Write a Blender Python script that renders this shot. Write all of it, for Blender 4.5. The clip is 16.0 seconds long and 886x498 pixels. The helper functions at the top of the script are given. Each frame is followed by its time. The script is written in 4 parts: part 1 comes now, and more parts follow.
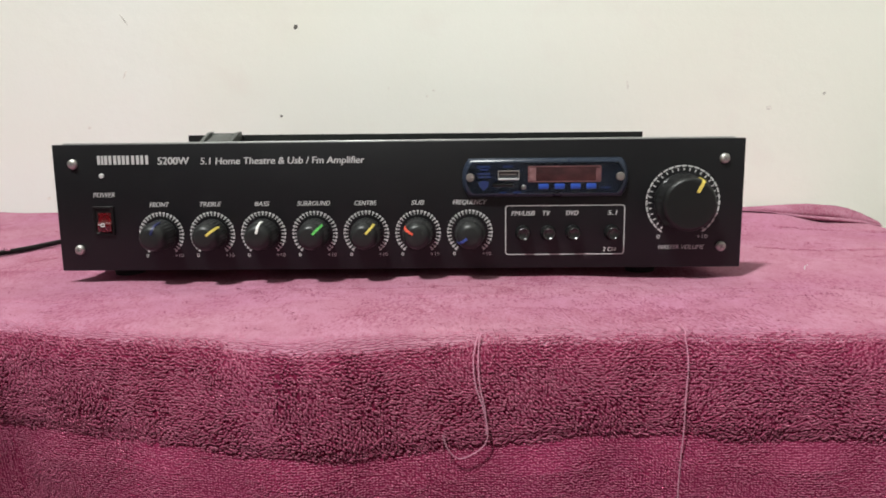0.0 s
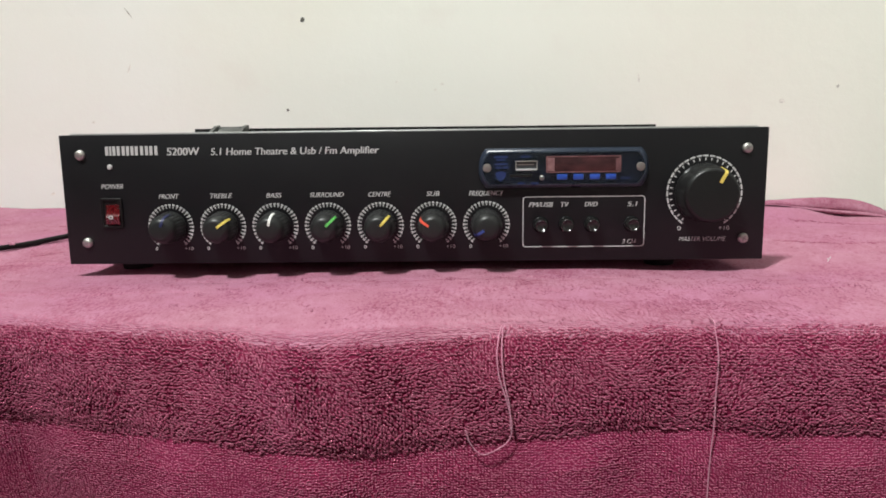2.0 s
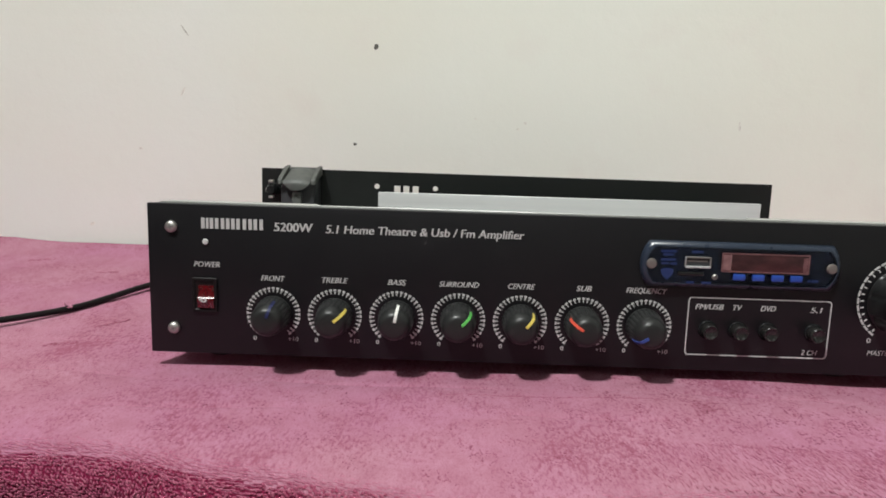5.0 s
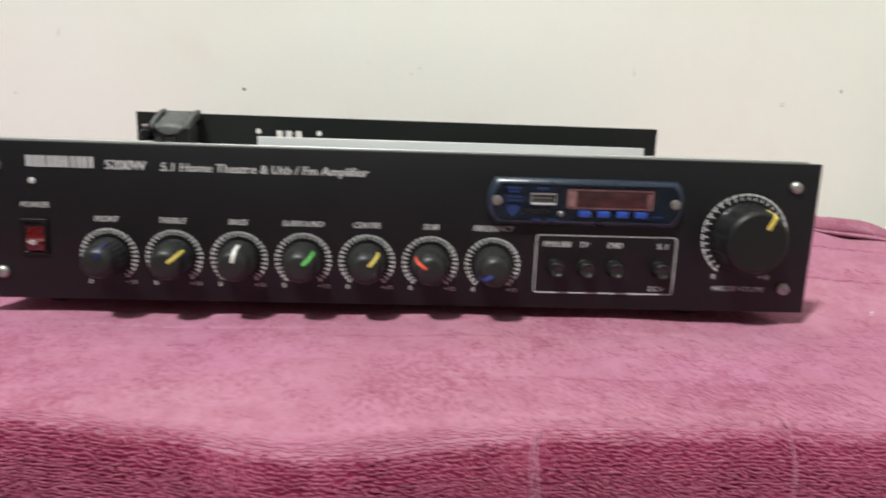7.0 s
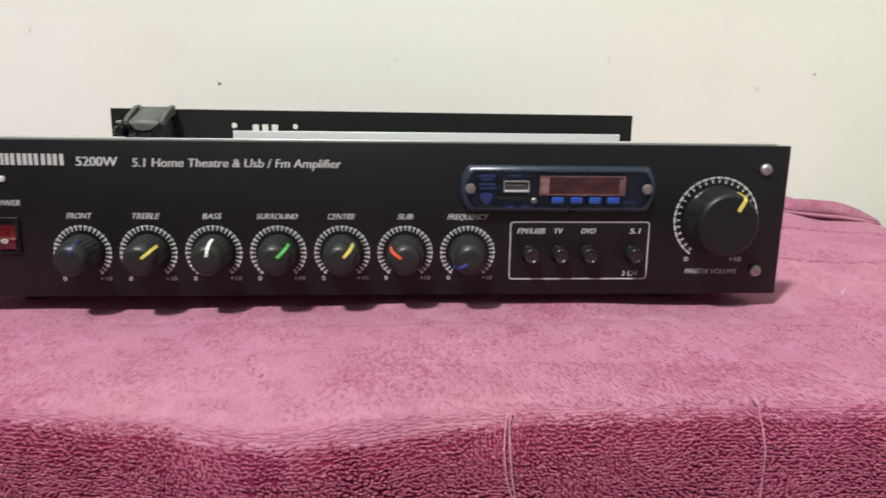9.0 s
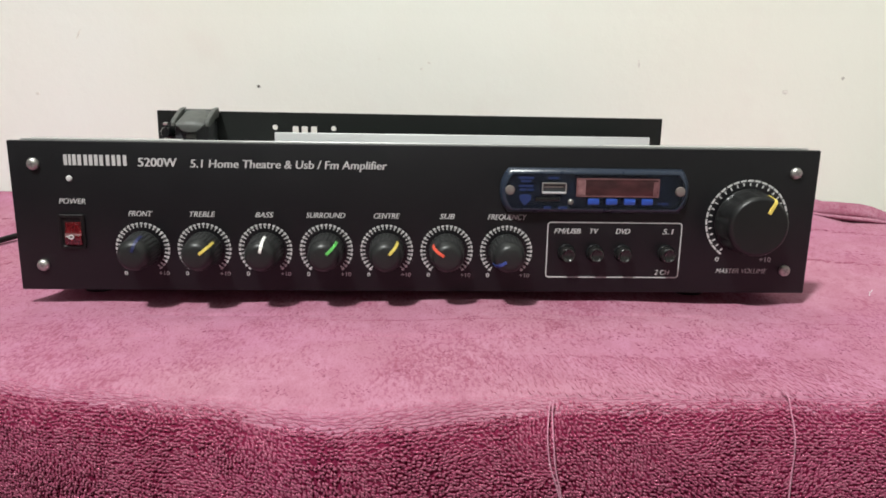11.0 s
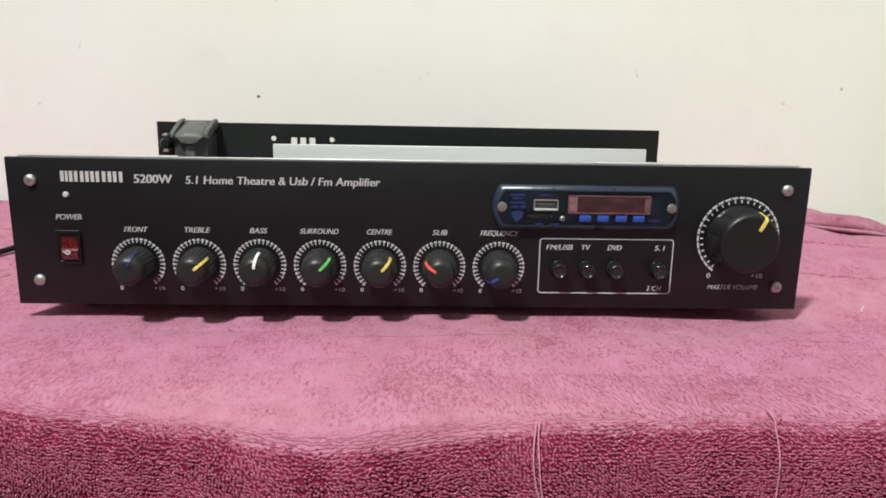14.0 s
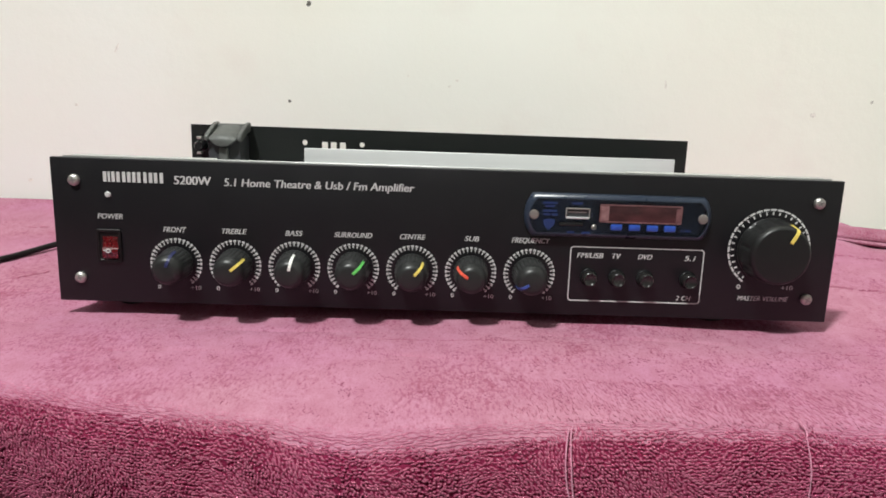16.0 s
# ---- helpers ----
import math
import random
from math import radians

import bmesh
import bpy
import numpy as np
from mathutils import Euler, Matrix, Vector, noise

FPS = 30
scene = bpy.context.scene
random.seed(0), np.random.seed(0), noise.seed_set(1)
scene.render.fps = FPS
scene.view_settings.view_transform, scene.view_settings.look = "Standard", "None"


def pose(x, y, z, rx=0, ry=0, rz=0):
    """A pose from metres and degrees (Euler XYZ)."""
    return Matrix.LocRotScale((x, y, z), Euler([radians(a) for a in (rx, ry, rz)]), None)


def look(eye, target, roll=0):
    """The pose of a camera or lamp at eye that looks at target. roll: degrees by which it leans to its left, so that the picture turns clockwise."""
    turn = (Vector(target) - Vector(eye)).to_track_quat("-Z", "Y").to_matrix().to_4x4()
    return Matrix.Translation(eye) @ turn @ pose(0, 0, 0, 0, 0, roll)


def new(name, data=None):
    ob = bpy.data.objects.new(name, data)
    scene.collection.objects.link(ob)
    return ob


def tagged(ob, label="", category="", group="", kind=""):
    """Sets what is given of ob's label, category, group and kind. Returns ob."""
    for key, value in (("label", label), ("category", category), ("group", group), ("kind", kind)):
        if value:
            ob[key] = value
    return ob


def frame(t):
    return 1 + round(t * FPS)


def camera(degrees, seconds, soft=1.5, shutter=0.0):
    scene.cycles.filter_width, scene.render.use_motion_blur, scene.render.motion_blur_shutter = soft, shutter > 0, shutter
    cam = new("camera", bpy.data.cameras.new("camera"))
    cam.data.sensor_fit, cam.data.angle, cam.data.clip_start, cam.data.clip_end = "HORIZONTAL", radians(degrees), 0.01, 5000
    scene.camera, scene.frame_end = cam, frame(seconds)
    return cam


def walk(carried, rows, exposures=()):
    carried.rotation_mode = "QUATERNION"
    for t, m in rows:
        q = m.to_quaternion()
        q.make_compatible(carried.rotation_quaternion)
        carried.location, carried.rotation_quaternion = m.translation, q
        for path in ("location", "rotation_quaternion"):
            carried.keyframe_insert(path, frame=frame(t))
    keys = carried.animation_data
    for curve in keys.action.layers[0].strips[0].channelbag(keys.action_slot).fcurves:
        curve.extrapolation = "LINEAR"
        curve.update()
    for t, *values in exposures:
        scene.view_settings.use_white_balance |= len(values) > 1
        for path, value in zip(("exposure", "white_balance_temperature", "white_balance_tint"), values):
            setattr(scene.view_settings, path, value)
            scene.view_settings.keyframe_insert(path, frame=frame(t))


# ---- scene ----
cam = camera(60.15, 16.0, soft=1.75, shutter=0.5)
PATH = [
    (0, (0.04186, -0.47701, 0.85442), (0.01560, 0.50868, 0.68795), -0.66),
    (0.5, (0.03034, -0.46922, 0.85022), (0.00158, 0.51623, 0.68269), -0.69),
    (1, (0.02211, -0.46534, 0.84626), (-0.00924, 0.51999, 0.67853), -0.74),
    (1.5, (0.02840, -0.46757, 0.84813), (0.00189, 0.51804, 0.68121), -0.71),
    (2, (0.03146, -0.46760, 0.84825), (0.00574, 0.51806, 0.68147), -0.74),
    (2.3, (0.03298, -0.46663, 0.85252), (0.00557, 0.51934, 0.68793), -0.63),
    (2.5, (0.01876, -0.46485, 0.85689), (-0.00602, 0.52154, 0.69437), -0.37),
    (2.75, (-0.00084, -0.46044, 0.86790), (-0.00878, 0.52746, 0.71289), 1.20),
    (3, (-0.00081, -0.46004, 0.86828), (-0.00858, 0.52785, 0.71333), 1.28),
    (3.5, (-0.03320, -0.47413, 0.87416), (-0.01991, 0.51334, 0.71693), 1.93),
    (4, (-0.04003, -0.42972, 0.88442), (-0.02665, 0.55771, 0.72690), 1.32),
    (4.2, (-0.05178, -0.40973, 0.89096), (-0.05260, 0.57766, 0.73268), 0.90),
    (6.3, (-0.05604, -0.38713, 0.88582), (-0.07336, 0.59152, 0.68098), 2.20),
    (6.5, (-0.04853, -0.38745, 0.88483), (-0.05015, 0.59036, 0.67534), 2.55),
    (7, (-0.00054, -0.38636, 0.87961), (0.05150, 0.58762, 0.65901), 2.04),
    (7.5, (0.03126, -0.38526, 0.87520), (0.11798, 0.58413, 0.64552), 1.37),
    (8, (0.03283, -0.38615, 0.87692), (0.12408, 0.58272, 0.64679), 0.92),
    (8.5, (0.02226, -0.38830, 0.87937), (0.10907, 0.58101, 0.64939), 0.89),
    (9, (0.00547, -0.38880, 0.87873), (0.07504, 0.58178, 0.64824), 0.93),
    (9.5, (-0.00414, -0.39161, 0.88075), (0.04290, 0.58019, 0.64969), 0.98),
    (11.8, (-0.00650, -0.40989, 0.88333), (0.03392, 0.56220, 0.65223), 1.12),
    (12, (-0.00003, -0.40967, 0.88771), (0.03924, 0.56284, 0.65821), 1.16),
    (12.5, (0.00069, -0.40660, 0.88657), (0.03929, 0.56582, 0.65655), 1.09),
    (13, (0.00030, -0.40768, 0.88889), (0.03852, 0.56478, 0.65899), 1.08),
    (13.5, (-0.00001, -0.40811, 0.89038), (0.03862, 0.56460, 0.66159), 1.08),
    (14, (0.00018, -0.40783, 0.89028), (0.03647, 0.56500, 0.66164), 1.08),
    (14.5, (-0.00036, -0.40740, 0.89073), (0.03008, 0.56608, 0.66398), 1.28),
    (15, (-0.00103, -0.41003, 0.89295), (0.02332, 0.56403, 0.66802), 1.50),
    (15.5, (-0.00485, -0.41197, 0.89156), (0.01281, 0.56275, 0.66883), 1.75),
    (16, (-0.00740, -0.41295, 0.89112), (0.00481, 0.56210, 0.66948), 1.90),
]
walk(cam, [(t, look(eye, target, roll)) for t, eye, target, roll in PATH], [(0, -0.08), (2, -0.08), (2.6, -0.14), (3.2, -0.07), (3.7, -0.08), (4.0, -0.48), (4.2, -0.68), (4.7, -0.50), (5.6, -0.14), (6.4, -0.10), (8, 0.0), (9.7, -0.03), (12, -0.03), (14.5, 0.03), (16, -0.02)])

# ---- light ----
world = bpy.data.worlds.new("room_world")
world.use_nodes = True
world.node_tree.nodes["Background"].inputs["Color"].default_value = (0.9, 0.95, 1.0, 1)
world.node_tree.nodes["Background"].inputs["Strength"].default_value = 0.01
scene.world = world

LAMP_POWER = 202.0
lamp_data = bpy.data.lights.new("ceiling_light", "AREA")
lamp_data.shape, lamp_data.size = "DISK", 0.32
lamp_data.energy, lamp_data.color = LAMP_POWER, (0.975, 1.0, 0.968)
lamp = new("ceiling_light", lamp_data)
lamp.matrix_world = look((-0.86, -1.35, 3.50), (3.6, 0.05, 0.76))


# ---- materials ----
class Nodes:
    """A node material with a Principled surface."""

    def __init__(self, name, color, rough=0.5, metal=0.0):
        self.mat = bpy.data.materials.new(name)
        self.mat.use_nodes = True
        self.tree = self.mat.node_tree
        self.bsdf = self.tree.nodes["Principled BSDF"]
        self.set("Base Color", (*color, 1)).set("Roughness", rough).set("Metallic", metal)
        self.where = self.tree.nodes.new("ShaderNodeTexCoord").outputs["Object"]

    def set(self, key, value):
        self.bsdf.inputs[key].default_value = value
        return self

    def link(self, a, b):
        self.tree.links.new(a, b)

    def noise(self, scale, detail=3.0, stretch=(1, 1, 1), rough=0.5, turn=0.0):
        m = self.tree.nodes.new("ShaderNodeMapping")
        m.vector_type = "TEXTURE" if turn else "POINT"
        m.inputs["Rotation"].default_value[2] = radians(turn)
        if turn:
            stretch = [1 / v for v in stretch]
        m.inputs["Scale"].default_value = stretch
        self.link(self.where, m.inputs["Vector"])
        n = self.tree.nodes.new("ShaderNodeTexNoise")
        n.inputs["Scale"].default_value, n.inputs["Detail"].default_value = scale, detail
        n.inputs["Roughness"].default_value = rough
        self.link(m.outputs["Vector"], n.inputs["Vector"])
        return n.outputs["Fac"]

    def voronoi(self, scale, stretch=(1, 1, 1)):
        m = self.tree.nodes.new("ShaderNodeMapping")
        m.inputs["Scale"].default_value = stretch
        self.link(self.where, m.inputs["Vector"])
        n = self.tree.nodes.new("ShaderNodeTexVoronoi")
        n.inputs["Scale"].default_value = scale
        self.link(m.outputs["Vector"], n.inputs["Vector"])
        return n.outputs["Distance"]

    def ramp(self, fac, stops):
        r = self.tree.nodes.new("ShaderNodeValToRGB")
        while len(r.color_ramp.elements) < len(stops):
            r.color_ramp.elements.new(0.5)
        for e, (p, c) in zip(r.color_ramp.elements, stops):
            e.position, e.color = p, (*c, 1) if len(c) == 3 else c
        self.link(fac, r.inputs["Fac"])
        return r.outputs["Color"]

    def math(self, kind, a, b):
        m = self.tree.nodes.new("ShaderNodeMath")
        m.operation = kind
        for k, value in enumerate((a, b)):
            if isinstance(value, bpy.types.NodeSocket):
                self.link(value, m.inputs[k])
            else:
                m.inputs[k].default_value = value
        return m.outputs[0]

    def mix(self, fac, a, b, kind="MIX"):
        m = self.tree.nodes.new("ShaderNodeMix")
        m.data_type, m.blend_type = "RGBA", kind
        for value, key in ((fac, 0), (a, 6), (b, 7)):
            if isinstance(value, bpy.types.NodeSocket):
                self.link(value, m.inputs[key])
            else:
                m.inputs[key].default_value = value if key == 0 else (*value, 1)
        return m.outputs[2]

    def bump(self, *layers):
        """Layers of (height, strength, distance), from broad to fine."""
        last = None
        for height, strength, distance in layers:
            b = self.tree.nodes.new("ShaderNodeBump")
            b.inputs["Strength"].default_value, b.inputs["Distance"].default_value = strength, distance
            self.link(height, b.inputs["Height"])
            if last:
                self.link(last, b.inputs["Normal"])
            last = b.outputs["Normal"]
        self.link(last, self.bsdf.inputs["Normal"])
        return self

    def color(self, socket):
        self.link(socket, self.bsdf.inputs["Base Color"])
        return self

    def vary_rough(self, fac, low, high):
        m = self.tree.nodes.new("ShaderNodeMapRange")
        m.inputs["To Min"].default_value, m.inputs["To Max"].default_value = low, high
        self.link(fac, m.inputs["Value"])
        self.link(m.outputs["Result"], self.bsdf.inputs["Roughness"])
        return self

    def thin(self, share):
        """Lets a share of the light through, as loose cotton yarn does."""
        leaf = self.tree.nodes.new("ShaderNodeBsdfTranslucent")
        both = self.tree.nodes.new("ShaderNodeMixShader")
        both.inputs[0].default_value = share
        self.link(self.bsdf.inputs["Base Color"].links[0].from_socket, leaf.inputs["Color"])
        self.link(self.bsdf.outputs[0], both.inputs[1])
        self.link(leaf.outputs[0], both.inputs[2])
        self.link(both.outputs[0], self.tree.nodes["Material Output"].inputs["Surface"])
        return self


def make_materials():
    m = {}
    # limewashed wall: off-white with broad yellowish stains and a rolled, slightly pitted face
    n = Nodes("limewash", (0.8, 0.78, 0.73), 0.85)
    broad = n.noise(2.6, 4, (1, 1, 1.3))
    fine = n.noise(14, 5)
    # the wash goes from a cooler to a yellower tone towards the room's corner
    split, along_x = n.tree.nodes.new("ShaderNodeSeparateXYZ"), n.tree.nodes.new("ShaderNodeMapRange")
    n.link(n.where, split.inputs[0])
    n.link(split.outputs["X"], along_x.inputs["Value"])
    along_x.inputs["From Min"].default_value, along_x.inputs["From Max"].default_value = -0.35, 0.55
    wash_base = n.mix(along_x.outputs["Result"], (0.795, 0.806, 0.772), (0.800, 0.795, 0.715))
    a = n.mix(n.ramp(broad, [(0.35, (0, 0, 0)), (0.7, (1, 1, 1))]), wash_base, (0.776, 0.768, 0.690))
    b = n.mix(n.ramp(fine, [(0.60, (0, 0, 0)), (0.74, (0.55, 0.55, 0.55))]), a, (0.76, 0.725, 0.67))
    n.color(b)
    n.bump((n.noise(45, 4), 0.25, 0.002), (n.noise(420, 3), 0.15, 0.0006))
    m["wall"] = n.mat
    # unseen walls and ceiling: greys kept dark to hold down the fill light
    n = Nodes("low_bounce_limewash", (0.30, 0.30, 0.28), 0.85)
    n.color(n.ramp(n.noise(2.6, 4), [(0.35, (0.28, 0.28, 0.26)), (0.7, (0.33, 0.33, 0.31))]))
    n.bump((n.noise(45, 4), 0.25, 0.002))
    m["wall_low_bounce"] = n.mat
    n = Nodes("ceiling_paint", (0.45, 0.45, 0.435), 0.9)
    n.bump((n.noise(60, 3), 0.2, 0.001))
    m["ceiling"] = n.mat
    n = Nodes("cement_floor", (0.3, 0.28, 0.26), 0.6)
    n.color(n.ramp(n.noise(5, 5), [(0.3, (0.13, 0.115, 0.10)), (0.7, (0.20, 0.18, 0.16))]))
    n.bump((n.noise(120, 3), 0.2, 0.001))
    m["floor"] = n.mat
    # old marks on the wall
    for key, c in (("mark_dark", (0.12, 0.115, 0.10)), ("mark_grey", (0.46, 0.445, 0.40)), ("mark_faint", (0.70, 0.675, 0.62))):
        n = Nodes(key, c, 0.9)
        n.color(n.ramp(n.noise(300, 3), [(0.3, tuple(v * 0.75 for v in c)), (0.7, tuple(min(1, v * 1.25) for v in c))]))
        m[key] = n.mat
    # towel: magenta-pink cotton terry, the top coloured paler as if lit by the lamp
    # the tones under the loops carry the shade of the gaps
    for key, dark, pale in (("terry", (0.230, 0.056, 0.100), (0.402, 0.193, 0.258)), ("terry_gap_shade", (0.11, 0.010, 0.030), (0.165, 0.017, 0.048)), ("terry_under_shade", (0.18, 0.016, 0.050), (0.26, 0.030, 0.082)), ("terry_loop", (0.30, 0.036, 0.094), (0.400, 0.098, 0.171)), ("terry_ridge", (0.32, 0.060, 0.126), (0.400, 0.128, 0.202)), ("terry_dark_nap", (0.27, 0.060, 0.110), (0.35, 0.110, 0.170)), ("terry_fine_lit", (0.37, 0.050, 0.125), (0.475, 0.122, 0.211)), ("terry_fleck", (0.21, 0.041, 0.080), (0.30, 0.088, 0.142))):
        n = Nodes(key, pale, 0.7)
        drift = n.noise(17, 5, (1.0, 0.8, 1.0), 0.6)
        fleck = n.noise(620, 4, (1.0, 0.40, 1.0), 0.7)
        hair = n.noise(1700, 2, (1.0, 0.40, 1.0))
        # the dye drifts towards magenta in broad patches
        dye = tuple(p * k for p, k in zip(pale, (0.97, 0.84, 1.0)))
        c = n.mix(n.ramp(n.noise(8, 3), [(0.42, (0, 0, 0)), (0.66, (0.8, 0.8, 0.8))]), pale, dye)
        # crushed nap: clouds, and small dark flecks that are thicker in some patches than in others
        for scale, stretch, low, high, share in ((30, (0.9, 0.7, 1), 0.42, 0.70, 0.55), (120, (1.0, 0.5, 1), 0.46, 0.70, 0.55)):
            cloud = n.noise(scale, 4, stretch, 0.65)
            c = n.mix(n.ramp(cloud, [(low, (0, 0, 0)), (high, (share, share, share))]), c, tuple(0.50 * p + 0.50 * d for p, d in zip(pale, dark)))
        nap = n.math("ADD", n.math("MULTIPLY", drift, 0.55), n.math("MULTIPLY", fleck, 0.80))
        c = n.mix(n.ramp(nap, [(0.675, (0, 0, 0)), (0.82, (0.7, 0.7, 0.7))]), c, dark)
        if key in ("terry_loop", "terry_fine_lit", "terry_ridge"):
            # single yarns differ: some rubbed pale, some deep
            yarn = n.tree.nodes.new("ShaderNodeNewGeometry").outputs["Random Per Island"]
            c = n.mix(n.ramp(yarn, [(0.35, (0, 0, 0)), (1.0, (0.85, 0.85, 0.85))]), c, tuple(min(1, 1.14 * v + 0.05) for v in pale))
        n.color(n.mix(n.ramp(hair, [(0.44, (0, 0, 0)), (0.70, (0.36, 0.36, 0.36))]), c, dark))
        n.set("Sheen Weight", 0.03 if key == "terry" else 0.0).set("Sheen Roughness", 0.5).set("Sheen Tint", (1.0, 0.75, 0.85, 1)).set("Specular IOR Level", 0.0)
        if key in ("terry", "terry_gap_shade", "terry_under_shade"):
            n.bump((n.noise(90, 4, (1, 0.6, 1)), 0.30, 0.002), (fleck, 0.4, 0.0006), (hair, 0.4, 0.0003))
        else:
            n.bump((hair, 0.25, 0.0002)).thin(0.27).set("Specular IOR Level", 0.16).set("Roughness", 0.5)
        m[key] = n.mat
    n = Nodes("thread", (0.46, 0.17, 0.26), 0.8)
    n.set("Sheen Weight", 0.4)
    n.bump((n.noise(3000, 2), 0.4, 0.0002))
    m["thread"] = n.mat
    # amplifier
    n = Nodes("black_powder_coat", (0.0050, 0.0048, 0.0062), 0.4)
    n.set("Specular IOR Level", 0.39)
    n.vary_rough(n.noise(60, 4), 0.38, 0.52)
    n.bump((n.noise(2600, 2), 0.12, 0.0002))
    m["panel"] = n.mat
    n = Nodes("rear_black_paint", (0.0075, 0.009, 0.0085), 0.5)
    n.set("Specular IOR Level", 0.3)
    n.vary_rough(n.noise(40, 4), 0.4, 0.6)
    n.bump((n.noise(1800, 2), 0.15, 0.0002))
    m["rear"] = n.mat
    n = Nodes("silk_screen_white", (0.66, 0.66, 0.66), 0.55)
    n.color(n.ramp(n.noise(2400, 2), [(0.3, (0.42, 0.42, 0.42)), (0.65, (0.62, 0.62, 0.61))]))
    m["print"] = n.mat
    n = Nodes("knob_plastic", (0.019, 0.0198, 0.0196), 0.3)
    n.set("Specular IOR Level", 0.36)
    n.vary_rough(n.noise(400, 3), 0.30, 0.44)
    m["knob"] = n.mat
    n = Nodes("dark_knob_plastic", (0.0085, 0.0088, 0.0090), 0.3)
    n.set("Specular IOR Level", 0.42)
    n.vary_rough(n.noise(300, 3), 0.34, 0.44)
    m["knob_dark"] = n.mat
    for key, c in (("pointer_blue", (0.014, 0.018, 0.085)), ("pointer_yellow", (0.76, 0.61, 0.13)), ("pointer_white", (0.78, 0.78, 0.74)), ("pointer_green", (0.13, 0.55, 0.12)), ("pointer_red", (0.72, 0.10, 0.06)), ("pointer_bright_blue", (0.042, 0.082, 0.32))):
        n = Nodes(key, c, 0.45)
        n.color(n.ramp(n.noise(900, 2), [(0.3, tuple(v * 0.8 for v in c)), (0.6, c)]))
        m[key] = n.mat
    n = Nodes("nickel", (0.50, 0.485, 0.46), 0.36, 1.0)
    n.vary_rough(n.noise(500, 3), 0.40, 0.58)
    m["nickel"] = n.mat
    n = Nodes("dull_nickel", (0.24, 0.215, 0.20), 0.5, 0.6)
    n.vary_rough(n.noise(500, 3), 0.45, 0.65)
    m["dull_nickel"] = n.mat
    n = Nodes("bezel_plastic", (0.0070, 0.0055, 0.0060), 0.4)
    n.set("Specular IOR Level", 0.3)
    n.vary_rough(n.noise(300, 3), 0.40, 0.55)
    m["bezel"] = n.mat
    n = Nodes("screw_recess", (0.34, 0.33, 0.32), 0.6, 0.7)
    m["recess"] = n.mat
    n = Nodes("zinc_steel", (0.52, 0.52, 0.51), 0.45, 0.7)
    n.vary_rough(n.noise(90, 4), 0.38, 0.6)
    m["steel"] = n.mat
    n = Nodes("matt_aluminium", (0.60, 0.61, 0.61), 0.55, 0.35)
    n.color(n.ramp(n.noise(30, 4, (0.1, 1, 3)), [(0.3, (0.54, 0.55, 0.555)), (0.7, (0.64, 0.65, 0.65))]))
    n.bump((n.noise(900, 2, (0.03, 1, 1)), 0.15, 0.0002))
    m["aluminium"] = n.mat
    n = Nodes("grey_plastic", (0.06, 0.064, 0.064), 0.5)
    n.color(n.ramp(n.noise(160, 3), [(0.3, (0.062, 0.066, 0.062)), (0.7, (0.092, 0.097, 0.090))]))
    m["grey_plastic"] = n.mat
    n = Nodes("dark_grey_plastic", (0.03, 0.032, 0.036), 0.45)
    n.vary_rough(n.noise(200, 3), 0.35, 0.6)
    m["dark_grey"] = n.mat
    n = Nodes("red_rocker", (0.16, 0.008, 0.010), 0.18)
    n.set("Transmission Weight", 0.15).set("Coat Weight", 0.9).set("Coat Roughness", 0.14).set("Specular IOR Level", 0.35)
    n.color(n.ramp(n.noise(500, 2), [(0.3, (0.075, 0.004, 0.006)), (0.7, (0.125, 0.006, 0.009))]))
    m["red"] = n.mat
    n = Nodes("gloss_black", (0.012, 0.012, 0.013), 0.14)
    n.vary_rough(n.noise(300, 2), 0.1, 0.2)
    m["gloss"] = n.mat
    n = Nodes("button_plastic", (0.016, 0.0155, 0.015), 0.15)
    n.vary_rough(n.noise(300, 2), 0.10, 0.20)
    m["cap"] = n.mat
    n = Nodes("rubber", (0.015, 0.015, 0.015), 0.8)
    n.bump((n.noise(900, 2), 0.3, 0.0003))
    m["rubber"] = n.mat
    n = Nodes("cord_sheath", (0.010, 0.0080, 0.0085), 0.6)
    n.set("Specular IOR Level", 0.15)
    n.vary_rough(n.noise(300, 3), 0.55, 0.75)
    m["cord"] = n.mat
    n = Nodes("blue_acrylic", (0.44, 0.54, 0.80), 0.06)
    n.set("Transmission Weight", 1.0).set("IOR", 1.49)
    n.vary_rough(n.noise(200, 3), 0.04, 0.1)
    m["acrylic"] = n.mat
    n = Nodes("module_back", (0.034, 0.036, 0.040), 0.5)
    n.vary_rough(n.noise(300, 3), 0.4, 0.6)
    m["module"] = n.mat
    n = Nodes("rim_acrylic", (0.022, 0.031, 0.050), 0.3)
    n.vary_rough(n.noise(200, 3), 0.2, 0.4)
    m["rim_blue"] = n.mat
    n = Nodes("blue_print", (0.011, 0.026, 0.105), 0.5)
    m["blue_print"] = n.mat
    n = Nodes("blue_button", (0.024, 0.068, 0.34), 0.3)
    n.vary_rough(n.noise(400, 2), 0.24, 0.4)
    m["blue_button"] = n.mat
    n = Nodes("smoked_red_window", (0.11, 0.035, 0.04), 0.2)
    n.color(n.ramp(n.noise(110, 3, (1, 1, 2)), [(0.35, (0.036, 0.014, 0.016)), (0.7, (0.078, 0.026, 0.029))]))
    m["window"] = n.mat
    n = Nodes("window_film", (0.42, 0.24, 0.25), 0.35)
    n.color(n.ramp(n.noise(300, 3), [(0.35, (0.18, 0.085, 0.09)), (0.7, (0.29, 0.165, 0.165))]))
